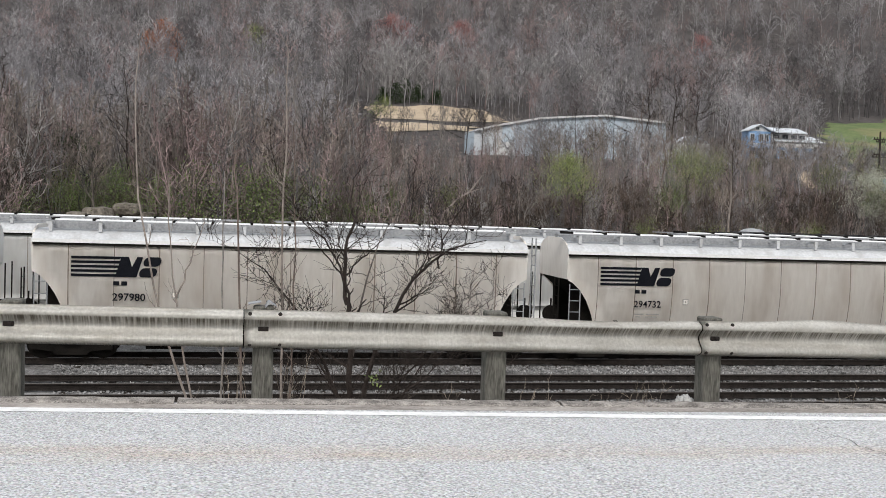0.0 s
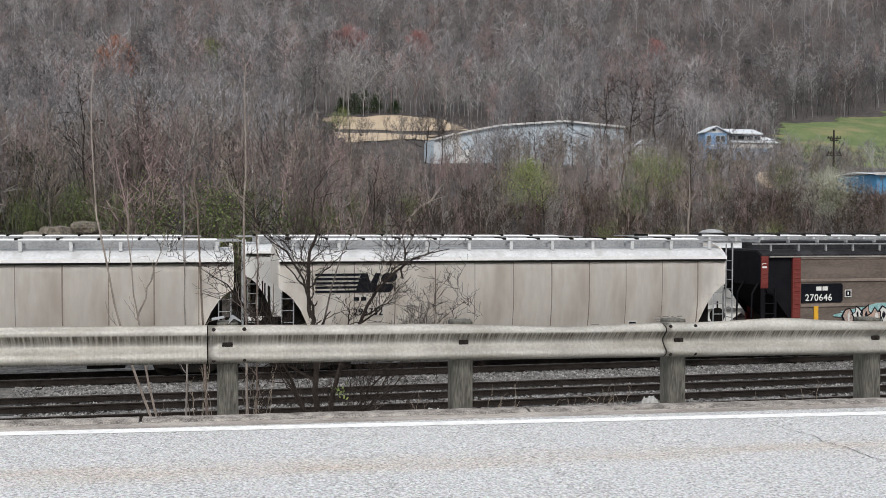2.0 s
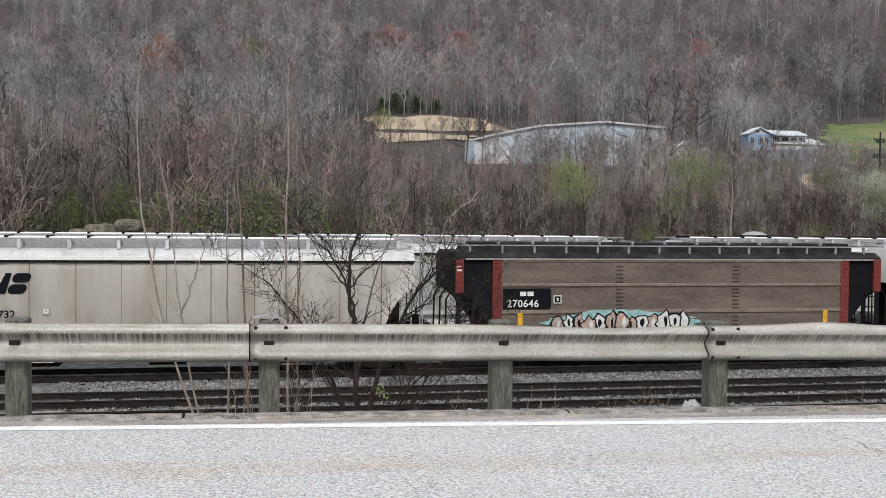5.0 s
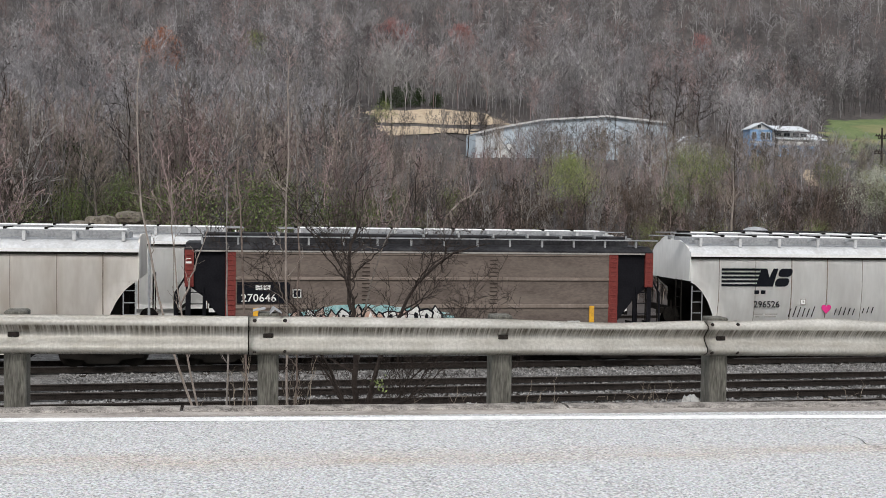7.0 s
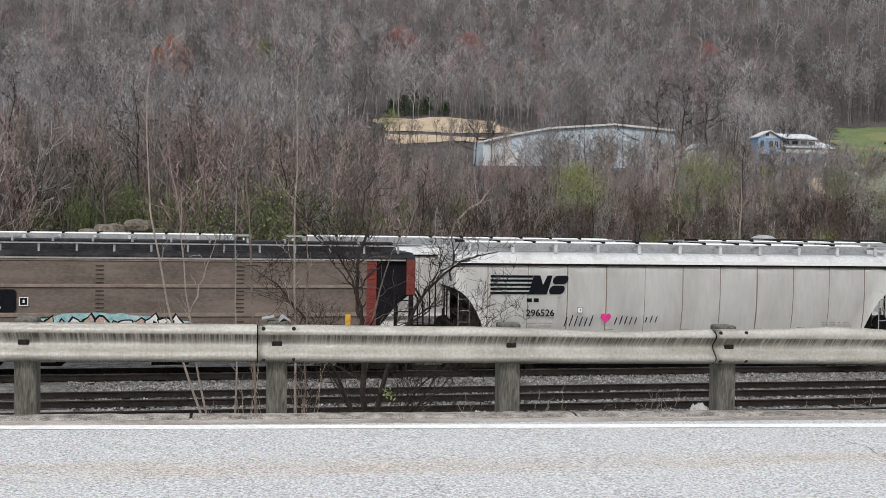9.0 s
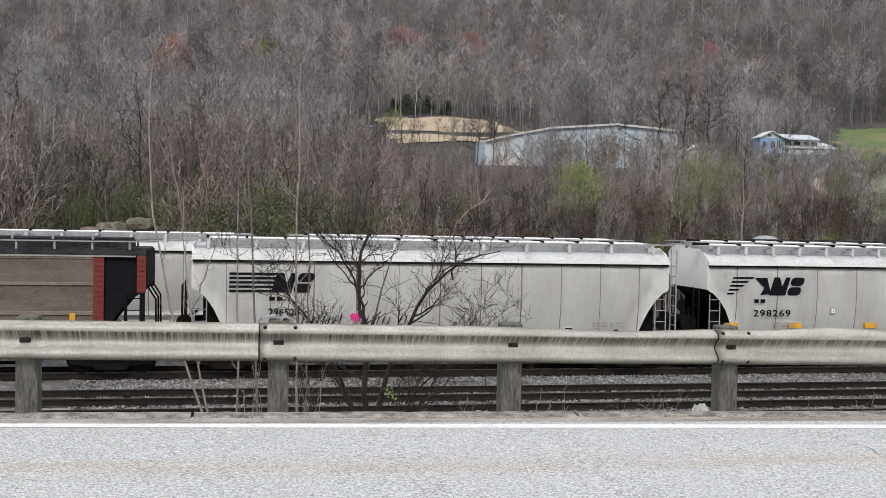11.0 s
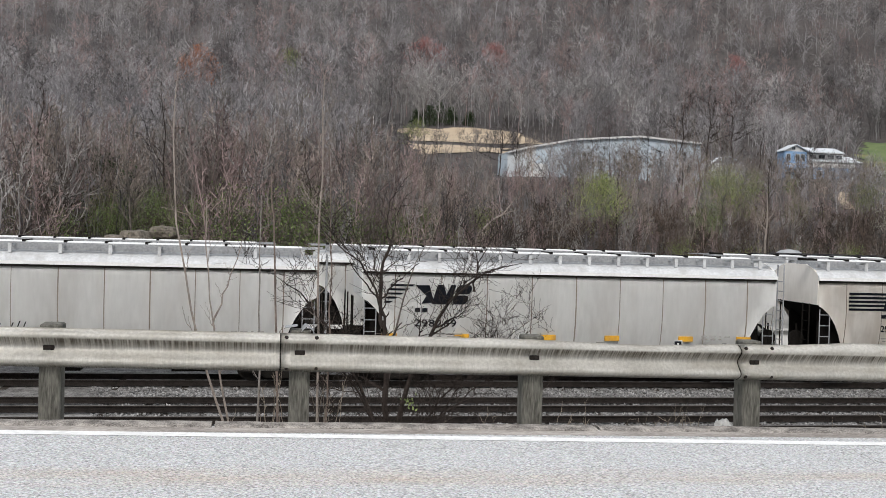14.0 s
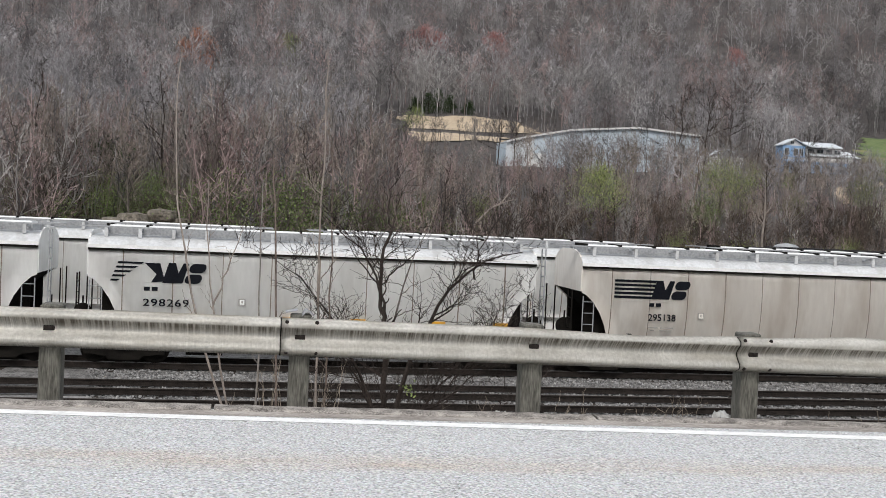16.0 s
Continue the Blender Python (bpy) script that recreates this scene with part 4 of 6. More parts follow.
    placard(car, 3.2, 2.42, y, 0.26)
    placard(car, 11.95, 1.42, y, 0.42)
    for x, z0, z1, w in ((2.02, 1.16, 1.86, 0.16), (12.68, 1.16, 1.9, 0.16), (6.75, 1.16, 1.40, 0.2), (8.5, 1.2, 1.42, 0.2), (10.0, 1.16, 1.38, 0.2)):
        part("yellow_mark", box(bmesh.new(), x, x + w, y - 0.004, y + 0.04, z0, z1), "yellow", car)
    bars(car, 0.03, 3.35, [[(-0.0, 0.14)], [(0.0, 0.17)]], y + 0.02, "ink_white", 0.06, 0.1)
    # sprayed letters: a teal cloud with outlined pale shapes
    art = part("graffiti", prism(bmesh.new(), blob(5.55, 1.50, 2.6, 0.43, 5, 60, 0.10), "y", -HALF - 0.052, -HALF - 0.046), "teal", car, "teal and pink sprayed graffiti")
    rng = random.Random(3)
    for k in range(13):
        x = 3.35 + k * 0.36
        rx, rz = rng.uniform(0.13, 0.24), rng.uniform(0.20, 0.32)
        z = 1.52 + rng.uniform(-0.06, 0.06)
        lift = -HALF - 0.054 - 0.0032 * (k % 4)
        part("spray_outline", prism(bmesh.new(), blob(x, z, rx + 0.055, rz + 0.055, k, 10, 0.42), "y", lift - 0.0010, lift), "ink", art)
        part("spray_fill", prism(bmesh.new(), blob(x, z, rx, rz, k, 10, 0.42), "y", lift - 0.0020, lift - 0.0012), ("spray_white", "teal", "spray_white", "peach")[rng.randrange(4)], art)
        part("spray_stroke", prism(bmesh.new(), blob(x + rng.uniform(-0.08, 0.08), z - 0.02, rx * 0.3, rz * 0.6, k + 50, 9, 0.4), "y", lift - 0.0030, lift - 0.0022), "ink" if k % 3 else "spray_white", art)
    return car, car_wheels(car, length)


for number, x0, length, paint, label in (
        ("", -22.1, 14.9, "car_grey", "pale grey covered hopper car with plain side"),
        ("297980", -5.78, 14.9, "car_white", "dusty cream covered hopper car with black lettering 297980"),
        ("294732", 10.52, 14.9, "car_white", "dusty cream covered hopper car with black lettering 294732"),
        ("270646", 26.76, 14.83, "brown", "brown ribbed hopper car numbered 270646 with graffiti"),
        ("296526", 42.93, 15.1, "car_grey", "pale grey covered hopper car numbered 296526 with scrawled heart"),
        ("298269", 59.44, 13.6, "car_grey", "clean pale grey covered hopper car with yellow reflectors"),
        ("295138", 74.57, 14.9, "car_white", "pale cream covered hopper car with black lettering 295138")):
    if number == "270646":
        car, axles = brown_hopper(label, length)
    else:
        last = number == "298269"
        car, axles = lettered(label, length, paint, int(x0 * 10) + 500, number, horse=last, panels=9 if last else 11, brackets=14 if last else 11)
        if last:
            yellow_plates(car, (0.62, 2.9, 5.7, 7.8, 10.3, 12.3))
        if number == "296526":
            for x, z, size, strokes in ((3.5, 1.50, 0.36, 6), (5.2, 1.56, 0.28, 5), (6.25, 1.62, 0.22, 3)):
                for k in range(strokes):
                    bm = bmesh.new()
                    u, tip = x + 0.17 * k, size * (0.8 + 0.2 * ((k * 3) % 4) / 3)
                    prism(bm, [(u, z), (u + 0.035, z), (u + 0.035 + 0.35 * tip, z + tip), (u + 0.35 * tip, z + tip)], "y", -HALF - 0.010, -HALF - 0.005)
                    part("scrawl_bar", bm, "ink", car)
            heart(car, 4.92, 1.78, 0.18)
    CARS.append((car, axles, x0))

# ---------------------------------------------------------------- cars standing on the farther tracks
standing, _ = hopper("pale standing hopper car with white roof boards", 13.1, "car_grey", 77, panels=10, group="standing cars")
standing.matrix_basis = pose(1.87, STRING_Y, RAIL_Z)
for x in (-13.15, -28.2, 18.0, 33.3, 48.6):
    copy_thing(standing, pose(x, STRING_Y, RAIL_Z))


def dark_car(x, length):
    """The low dark-roofed car of the farthest row, with one round hatch dome."""
    car = thing("ore_car", "short standing car with a dark roof edge", "hopper car", pose(x, THIRD_Y, RAIL_Z), "far standing cars")
    part("body", box(bmesh.new(), 0.2, length - 0.2, -1.5, 1.5, 0.9, 3.95, 0.03), "roof_grey", car)
    part("roof", prism(bmesh.new(), [(-1.52, 3.95), (-1.52, 4.02), (-1.0, 4.10), (1.0, 4.10), (1.52, 4.02), (1.52, 3.95)], "x", 0.15, length - 0.15), "roof_dark", car)
    part("running_board", box(bmesh.new(), 0.0, length, -1.32, -0.95, 4.14, 4.18), "roof_dark", car)
    for k in range(6):
        xx = 0.4 + (length - 0.8) * k / 5
        part("board_bracket", box(bmesh.new(), xx - 0.03, xx + 0.03, -1.3, -1.2, 4.0, 4.14), "roof_dark", car)
    for xx in (1.1, length - 1.1):
        bm = bmesh.new()
        for dx in (-0.6, 0.6):
            for sy in (-0.72, 0.72):
                tube(bm, [(xx + dx, sy - 0.06, 0.44), (xx + dx, sy + 0.06, 0.44)], 0.44, 16)
        box(bm, xx - 0.95, xx + 0.95, -1.0, 1.0, 0.4, 0.9)
        part("truck", bm, "car_dark", car)
    return car


far_car = dark_car(23.9, 7.0)
bm = bmesh.new()
tube(bm, [(1.45, -0.4, 4.09), (1.45, -0.4, 4.2), (1.45, -0.4, 4.3), (1.45, -0.4, 4.36)], [0.62, 0.6, 0.42, 0.08], 16)
part("hatch_dome", bm, "roof_grey", far_car, "grey round hatch dome")
for x in (31.4, 38.9, 46.4):
    dark_car(x, 7.0)


# ---------------------------------------------------------------- trees
def bare_tree(rng, height, limbs=9, twigs=6, sprays=3, width=0.5, first=0.3, upright=0.6, stems=1, domed=False):
    """Segments (start, end, radius, radius, level) of a leafless tree one `height` tall."""
    segs = []
    for s in range(stems):
        base = Vector((rng.uniform(-1, 1), rng.uniform(-1, 1), 0)) * (0.08 * height if stems > 1 else 0)
        lean = Vector((rng.uniform(-1, 1), rng.uniform(-1, 1), 0)) * (0.22 if stems > 1 else 0.09)
        h = height * (rng.uniform(0.65, 1.0) if s else 1.0)
        r0 = 0.010 * h + (0.02 if height > 2 else 0)
        pts = [base + Vector((0, 0, -0.3))]
        n = 6
        for k in range(1, n + 1):
            pts.append(base + lean * h * k / n + Vector((rng.uniform(-1, 1) * 0.026 * h, rng.uniform(-1, 1) * 0.026 * h, h * k / n)))
        for k in range(n):
            segs.append((pts[k], pts[k + 1], r0 * (1 - 0.9 * k / n), r0 * (1 - 0.9 * (k + 1) / n), 0))
        for b in range(limbs):
            t = first + (0.97 - first) * (b + rng.random()) / limbs
            k = min(n - 1, int(t * n))
            p = pts[k].lerp(pts[k + 1], t * n - k)
            a = rng.uniform(0, 2 * math.pi)
            out = Vector((math.cos(a), math.sin(a), 0))
            reach = 0.22 + 0.62 * math.sin(math.pi * min(1.0, (t - first) / (1 - first) * 0.8 + 0.14)) if domed else 1.12 - t
            ln = h * width * reach * rng.uniform(0.6, 1.15)
            d = (out * (1 - upright) + Vector((0, 0, upright)) * rng.uniform(0.3, 1.2)).normalized()
            q = p
            rr = r0 * (1 - 0.9 * t) * 0.62
            for j in range(3):
                q2 = q + d * ln / 3
                segs.append((q, q2, rr * (1 - 0.28 * j), rr * (0.72 - 0.28 * j), 1))
                for w in range(twigs // 3 + (rng.random() < (twigs % 3) / 3)):
                    u = q.lerp(q2, rng.random())
                    td = (d + Vector((rng.uniform(-1, 1), rng.uniform(-1, 1), rng.uniform(-0.5, 0.9))) * 1.15).normalized()
                    tl = ln * rng.uniform(0.25, 0.6)
                    v = u + td * tl
                    segs.append((u, v, rr * 0.4, rr * 0.14, 2))
                    for f in range(sprays):
                        u2 = u.lerp(v, rng.uniform(0.3, 1))
                        fd = (td + Vector((rng.uniform(-1, 1), rng.uniform(-1, 1), rng.uniform(-0.5, 0.8))) * 1.0).normalized()
                        segs.append((u2, u2 + fd * tl * rng.uniform(0.3, 0.7), rr * 0.2, rr * 0.07, 3))
                q = q2
                d = (d + Vector((rng.uniform(-0.45, 0.45), rng.uniform(-0.45, 0.45), rng.uniform(-0.15, 0.4)))).normalized()
    return segs


def skin(segs, thin=0.02, rng=random.Random(1), round_level=1):
    """Vertices and triangles of the segments: three-sided limbs, slim blades for the twigs."""
    vs, fs = [], []
    for p, q, r0, r1, level in segs:
        d = q - p
        a = d.orthogonal().normalized()
        b = d.normalized().cross(a)
        r0, r1 = max(r0, thin), max(r1, thin * 0.6)
        i = len(vs)
        if level <= round_level:
            for c, r in ((p, r0), (q, r1)):
                for k in range(3):
                    vs.append(c + (a * math.cos(2.094 * k) + b * math.sin(2.094 * k)) * r)
            for k in range(3):
                m2 = (k + 1) % 3
                fs += [(i + k, i + m2, i + 3 + m2), (i + k, i + 3 + m2, i + 3 + k)]
        else:
            t = rng.uniform(0, 3.14)
            w = a * math.cos(t) + b * math.sin(t)
            vs += [p + w * r0, p - w * r0, q]
            fs.append((i, i + 1, i + 2))
    return np.array([tuple(v) for v in vs], dtype=np.float32), np.array(fs, dtype=np.int32)


def leaves(rng, points, size, per, spread_m):
    """Small leaf blades scattered round the points."""
    vs, fs = [], []
    for p in points:
        for k in range(per):
            c = Vector(p) + Vector((rng.gauss(0, 1), rng.gauss(0, 1), rng.gauss(0, 0.8))) * spread_m
            a = Vector((rng.uniform(-1, 1), rng.uniform(-1, 1), rng.uniform(-1, 1))).normalized() * size * rng.uniform(0.6, 1.3)
            b = a.orthogonal().normalized() * size * rng.uniform(0.4, 0.8)
            i = len(vs)
            vs += [c - a, c + b, c + a, c - b]
            fs += [(i, i + 1, i + 2), (i, i + 2, i + 3)]
    return np.array([tuple(v) for v in vs], dtype=np.float32), np.array(fs, dtype=np.int32)


def mesh_of(name, v, f, material):
    me = bpy.data.meshes.new(name)
    me.vertices.add(len(v))
    me.vertices.foreach_set("co", np.ascontiguousarray(v, dtype=np.float32).ravel())
    me.loops.add(len(f) * 3)
    me.loops.foreach_set("vertex_index", np.ascontiguousarray(f, dtype=np.int32).ravel())
    me.polygons.add(len(f))
    me.polygons.foreach_set("loop_start", np.arange(0, len(f) * 3, 3, dtype=np.int32))
    me.materials.append(M[material])
    me.update(calc_edges=True)
    me.validate()
    return me


def scatter(name, label, templates, spots, material, category="trees"):
    """One joined mesh of many stems: spots are (x, y, z, scale, turn, kind)."""
    allv, allf, tones, n = [], [], [], 0
    rng = random.Random(len(spots))
    for x, y, z, s, a, k in spots:
        v, f = templates[k]
        c, sn = math.cos(a), math.sin(a)
        w = v @ np.array([[c, sn, 0], [-sn, c, 0], [0, 0, 1]], dtype=np.float32) * s + np.array([x, y, z], dtype=np.float32)
        allv.append(w)
        allf.append(f + n)
        n += len(v)
        tones.append(np.full(len(v), rng.random(), dtype=np.float32))
    me = mesh_of(name, np.concatenate(allv), np.concatenate(allf), material)
    me.attributes.new("tone", "FLOAT", "POINT").data.foreach_set("value", np.concatenate(tones))
    ob = new(name, me)
    return tagged(ob, label, category, kind="stuff")


def open_ground(x, y):
    """Fields, meadow and yards where no tree stands."""
    if 36 < x < 74 and 246 < y < 307:
        return True
    if 205 < y < 342 + 0.4 * (x - 205) and x > 0.585 * y + 3:
        return True
    if 40 < x < 84 and 178 < y < 214:
        return True
    if y < 300 and 0.10 < x / y < 0.262:
        return True
    return 110 < x < 142 and 214 < y < 244


rng = random.Random(7)
far_kinds = [skin(bare_tree(rng, 1.0, 13, 7, 2, 0.50, 0.32, 0.60, domed=True), 0.0036, rng, 0) for k in range(6)]
for tone, (mat, label) in enumerate((("wood_far", "grey-brown leafless woods covering the far hillside"), ("wood_rosy", "rosy-brown budding woods on the far hillside"), ("wood_pale", "pale grey leafless trunks on the far hillside"), ("wood_dusk", "dusky leafless trees on the far hillside"))):
    rng = random.Random(70)
    spots = []
    y = 258.0
    while y < 860:
        d = 6.4 + max(0, y - 312) * 0.013
        x = -0.30 * y
        while x < 0.82 * y:
            px, py = x + rng.uniform(-d, d) * 0.8, y + rng.uniform(-d, d) * 0.8
            pick = 0.35 * noise.noise((px / 34, py / 34, 11)) + rng.random()
            which = 1 if pick > 0.80 else (2 if pick < 0.17 else (3 if pick < 0.40 else 0))
            extra = (rng.uniform(13, 20) if py > 305 else rng.uniform(9, 14), rng.uniform(0, 6.28), rng.randrange(6))
            if which == tone and not open_ground(px, py):
                spots.append((px, py, ground_z(px, py), *extra))
            x += d * 1.5
        y += d
    scatter("far_woods", label, far_kinds, spots, mat)

# middle ground woods between the yard bank and the hill
mid_kinds = [skin(bare_tree(rng, 1.0, 12, 6, 2, 0.50, 0.22, 0.62, domed=True), 0.0036, rng, 1) for k in range(5)]
spots = []
for k in range(1000):
    y = rng.uniform(100, 312)
    x = rng.uniform(-0.24 * y, 0.74 * y)
    if open_ground(x, y) or (150 < y < 285 and 0.105 < x / y < 0.28) or (y < 190 and x > 0.22 * y and x < 0.45 * y and rng.random() < 0.1) or (y < 232 and x > 0.44 * y and rng.random() < 0.4):
        continue
    s = rng.uniform(6, 11) if y < 240 else rng.uniform(9, 14)
    if x > 0.2 * y and y < 240:
        s *= 0.62
    spots.append((x, y, ground_z(x, y), s, rng.uniform(0, 6.28), rng.randrange(5)))
scatter("valley_woods", "bare grey-brown trees across the valley floor", mid_kinds, spots, "wood_far")

# brush on the bank behind the yard
brush_kinds = [skin(bare_tree(rng, 1.0, 9, 6, 2, 0.42, 0.2, 0.70, 2), 0.0030, rng, 0) for k in range(6)]


def brush_height(x, y):
    a = (x + 0.3) / y
    return float(np.interp(a, [-0.25, -0.02, 0.10, 0.18, 0.24, 0.32, 0.5, 0.75], [8.4, 8.4, 7.8, 5.0, 3.8, 3.3, 3.3, 2.2]))


for mat, label, share, seed in (("wood_brush", "dense tangle of bare brown brush on the bank", 0.42, 3), ("wood_ash", "pale grey bare saplings on the bank", 0.14, 4), ("wood_rosy", "rosy-brown bare shrubs on the bank", 0.34, 5), ("wood_dusk", "dusky grey bare saplings on the bank", 0.14, 6)):
    rng = random.Random(seed)
    spots = []
    for k in range(int(1500 * share)):
        y = 52.5 + 52 * rng.random() ** 1.5
        x = rng.uniform(-0.25 * y - 2, 0.76 * y + 3)
        if -9.6 < x < -3.6 and y < 58.5:
            continue
        h = brush_height(x, y) * rng.uniform(0.42, 0.95) * (1.12 if mat == "wood_ash" else 1)
        spots.append((x, y, ground_z(x, y), h, rng.uniform(0, 6.28), rng.randrange(6)))
    scatter("bank_brush", label, brush_kinds, spots, mat, "brush")
# low undergrowth that hides the foot of the bank
rng = random.Random(12)
low_kinds = [skin(bare_tree(rng, 1.0, 8, 5, 2, 0.75, 0.05, 0.45, 2), 0.0075, rng, 0) for k in range(4)]
spots = []
for k in range(1050):
    y = 51.5 + 22 * rng.random()
    x = rng.uniform(-0.25 * y - 2, 0.76 * y + 3)
    if -9.6 < x < -3.6 and y < 58.5 or x < 9 and y < 56 and rng.random() < 0.3:
        continue
    spots.append((x, y, ground_z(x, y), rng.uniform(1.0, 2.3), rng.uniform(0, 6.28), rng.randrange(4)))
scatter("bank_undergrowth", "low dark tangle of bramble stems along the bank", low_kinds, spots, "wood_dark", "brush")


def tree_thing(name, label, seed, height, bark, thin=0.02, leaf=None, leaf_size=0.1, leaf_per=3, leaf_spread=0.35, group="trees on the bank", **kw):
    """A single tree: trunk, limbs and twigs, with leaves or buds where it has them."""
    rng = random.Random(seed)
    segs = bare_tree(rng, height, **kw)
    t = thing(name, label, "tree", group=group)
    v, f = skin([s for s in segs if s[4] == 0], thin, rng)
    part("trunk", mesh_of("trunk", v, f, bark), "", t)
    v, f = skin([s for s in segs if s[4] > 0], thin, rng, 1)
    part("crown", mesh_of("crown", v, f, bark), "", t)
    if leaf:
        tips = [s[1] for s in segs if s[4] >= 2]
        v, f = leaves(rng, tips, leaf_size, leaf_per, leaf_spread)
        part("leaves", mesh_of("leaves", v, f, leaf), "", t)
    return t


def plant_at(t, x, y, scale=1.0, turn=0.0, sink=0.1):
    t.matrix_basis = pose(x, y, ground_z(x, y) - sink, 0, 0, turn) @ Matrix.Diagonal((scale, scale, scale, 1))
    return t


# single bare trees on the bank, dark and grey
rng = random.Random(21)
models = [tree_thing("bare_tree", ("tall leafless grey tree on the bank", "slender brown leafless tree on the bank", "pale leafless tree with many fine twigs")[k % 3], 60 + k, 9.0,
                     ("bark", "bark_dark", "bark_ash", "bark", "bark_twig", "bark_ash")[k], 0.014, limbs=12, twigs=8, sprays=3, width=0.42, first=0.28, upright=0.62) for k in range(6)]
for k, (a, y, h) in enumerate([(-0.115, 58, 7.5), (-0.085, 66, 9), (-0.06, 60, 8.4), (-0.03, 72, 9.6), (-0.012, 57, 7.8), (0.012, 63, 9.4), (0.03, 69, 9.0), (0.048, 56, 7.6), (0.07, 75, 9.8), (0.088, 61, 8.6), (0.105, 66, 8.0),
                               (0.128, 58, 6.4), (0.15, 64, 6.0), (0.172, 60, 5.2), (0.20, 72, 6.6), (0.222, 62, 4.4), (0.25, 66, 4.6), (0.285, 60, 4.0), (0.31, 74, 5.0), (0.345, 64, 4.6), (0.375, 70, 5.4), (0.41, 60, 4.2),
                               (0.43, 95, 8.2), (0.452, 88, 8.4), (0.47, 66, 4.8), (0.50, 72, 5.4), (0.53, 62, 4.4), (0.56, 70, 5.0), (0.60, 64, 5.0), (-0.145, 64, 8.4), (-0.17, 59, 7.8), (-0.20, 68, 8.8),
                               (0.205, 150, 9.5), (0.245, 140, 6.0), (0.405, 160, 12.5), (0.425, 170, 13.0), (0.455, 165, 12.0), (0.49, 180, 11.0), (0.395, 150, 9.5)]):
    src = models[k % 6]
    t = src if k < 6 else copy_thing(src, Matrix())
    plant_at(t, a * y - 0.3, y, h / 9.0, rng.uniform(0, 360))

for label, pts, radii, forks in (
        ("pale bent dead tree leaning out of the brush", [(10.6, 57, -1.6), (11.4, 57, 1.3), (12.2, 57, 2.15), (12.8, 57.1, 2.45), (13.5, 57.1, 3.4)], [0.075, 0.06, 0.05, 0.045, 0.02],
         [((12.8, 57.1, 2.45), (13.2, 57, 2.62), (13.7, 57, 2.75)), ((12.2, 57, 2.15), (12.25, 57, 2.6), (12.1, 57, 3.0))]),
        ("slender pale straight trunk on the bank", [(29.8, 60, -0.4), (29.75, 60, 1.2), (29.85, 60, 2.6), (29.8, 60, 4.2)], [0.075, 0.065, 0.05, 0.02],
         [((29.85, 60, 2.6), (30.2, 60, 3.0), (30.4, 60, 3.6)), ((29.78, 60, 2.0), (29.4, 60, 2.5), (29.2, 60, 3.1))])):
    t = thing("dead_tree", label, "tree", group="trees on the bank")
    part("trunk", tube(bmesh.new(), pts, radii, 6), "bark_pale", t)
    for f3 in forks:
        part("limb", tube(bmesh.new(), f3, [0.03, 0.024, 0.012], 5), "bark_pale", t)

# brush and small trees in front of the warehouse and the houses
rng = random.Random(33)
spots = []
for k in range(270):
    y = rng.uniform(118, 187)
    a = rng.uniform(0.235, 0.70)
    if a < 0.30 and rng.random() < 0.6:
        continue
    x = a * y
    spots.append((x, y, ground_z(x, y), rng.uniform(3.5, 7.0) if a < 0.45 else rng.uniform(3.5, 6.0), rng.uniform(0, 6.28), rng.randrange(5)))
scatter("valley_thicket", "dark bare thicket before the warehouse", mid_kinds, spots, "wood_brush", "brush")
wide = [tree_thing("spreading_tree", "broad dark leafless tree near the houses", 180 + k, 14.0, "bark_dark", 0.03, group="broad trees near the houses", limbs=15, twigs=9, sprays=3, width=0.62, first=0.25, upright=0.5) for k in range(2)]
for k, (a, y, h) in enumerate([(0.405, 176, 16.0), (0.432, 182, 17.5), (0.458, 178, 15.0), (0.372, 168, 9.5), (0.335, 172, 9.0), (0.545, 190, 11), (0.222, 180, 10.5), (0.238, 184, 9)]):
    t = wide[k] if k < 2 else copy_thing(wide[k % 2], Matrix())
    plant_at(t, a * y, y, h / 14.0, k * 67)

# low scrub over the open valley floor, and a denser edge of trees behind the field
rng = random.Random(44)
spots = []
for k in range(650):
    y = rng.uniform(105, 300)
    x = rng.uniform(0.04, 0.60) * y
    if (36 < x < 74 and 249 < y < 308) or (y > 205 and x > 0.585 * y + 3) or (43 < x < 82 and 189 < y < 199):
        continue
    high = 3.6 if y < 188 and 0.22 < x / y < 0.45 else 2.2
    spots.append((x, y, ground_z(x, y), rng.uniform(1.0, high), rng.uniform(0, 6.28), rng.randrange(4)))
scatter("valley_scrub", "low grey-brown scrub over the valley floor", low_kinds, spots, "wood_rosy", "brush")
spots = []
for k in range(110):
    y = rng.uniform(308.5, 338)
    x = rng.uniform(30, 120)
    spots.append((x, y, ground_z(x, y), rng.uniform(11, 17), rng.uniform(0, 6.28), rng.randrange(5)))
scatter("field_edge_woods", "pale bare trees at the edge of the field", mid_kinds, spots, "wood_pale")

spots = []
for k in range(48):
    y = rng.uniform(236, 250)
    x = rng.uniform(28, 68)
    spots.append((x, y, ground_z(x, y), rng.uniform(5, 8), rng.uniform(0, 6.28), rng.randrange(5)))
scatter("bank_screen", "bare grey trees below the straw bank", mid_kinds, spots, "wood_dusk")
spots = []
for k in range(130):
    x = rng.uniform(195, 300)
    y = 345 + 0.4 * (x - 205) + rng.uniform(0, 40)
    spots.append((x, y, ground_z(x, y), rng.uniform(10, 16), rng.uniform(0, 6.28), rng.randrange(5)))
scatter("meadow_edge_woods", "dark bare trees along the top of the meadow", mid_kinds, spots, "wood_dusk")

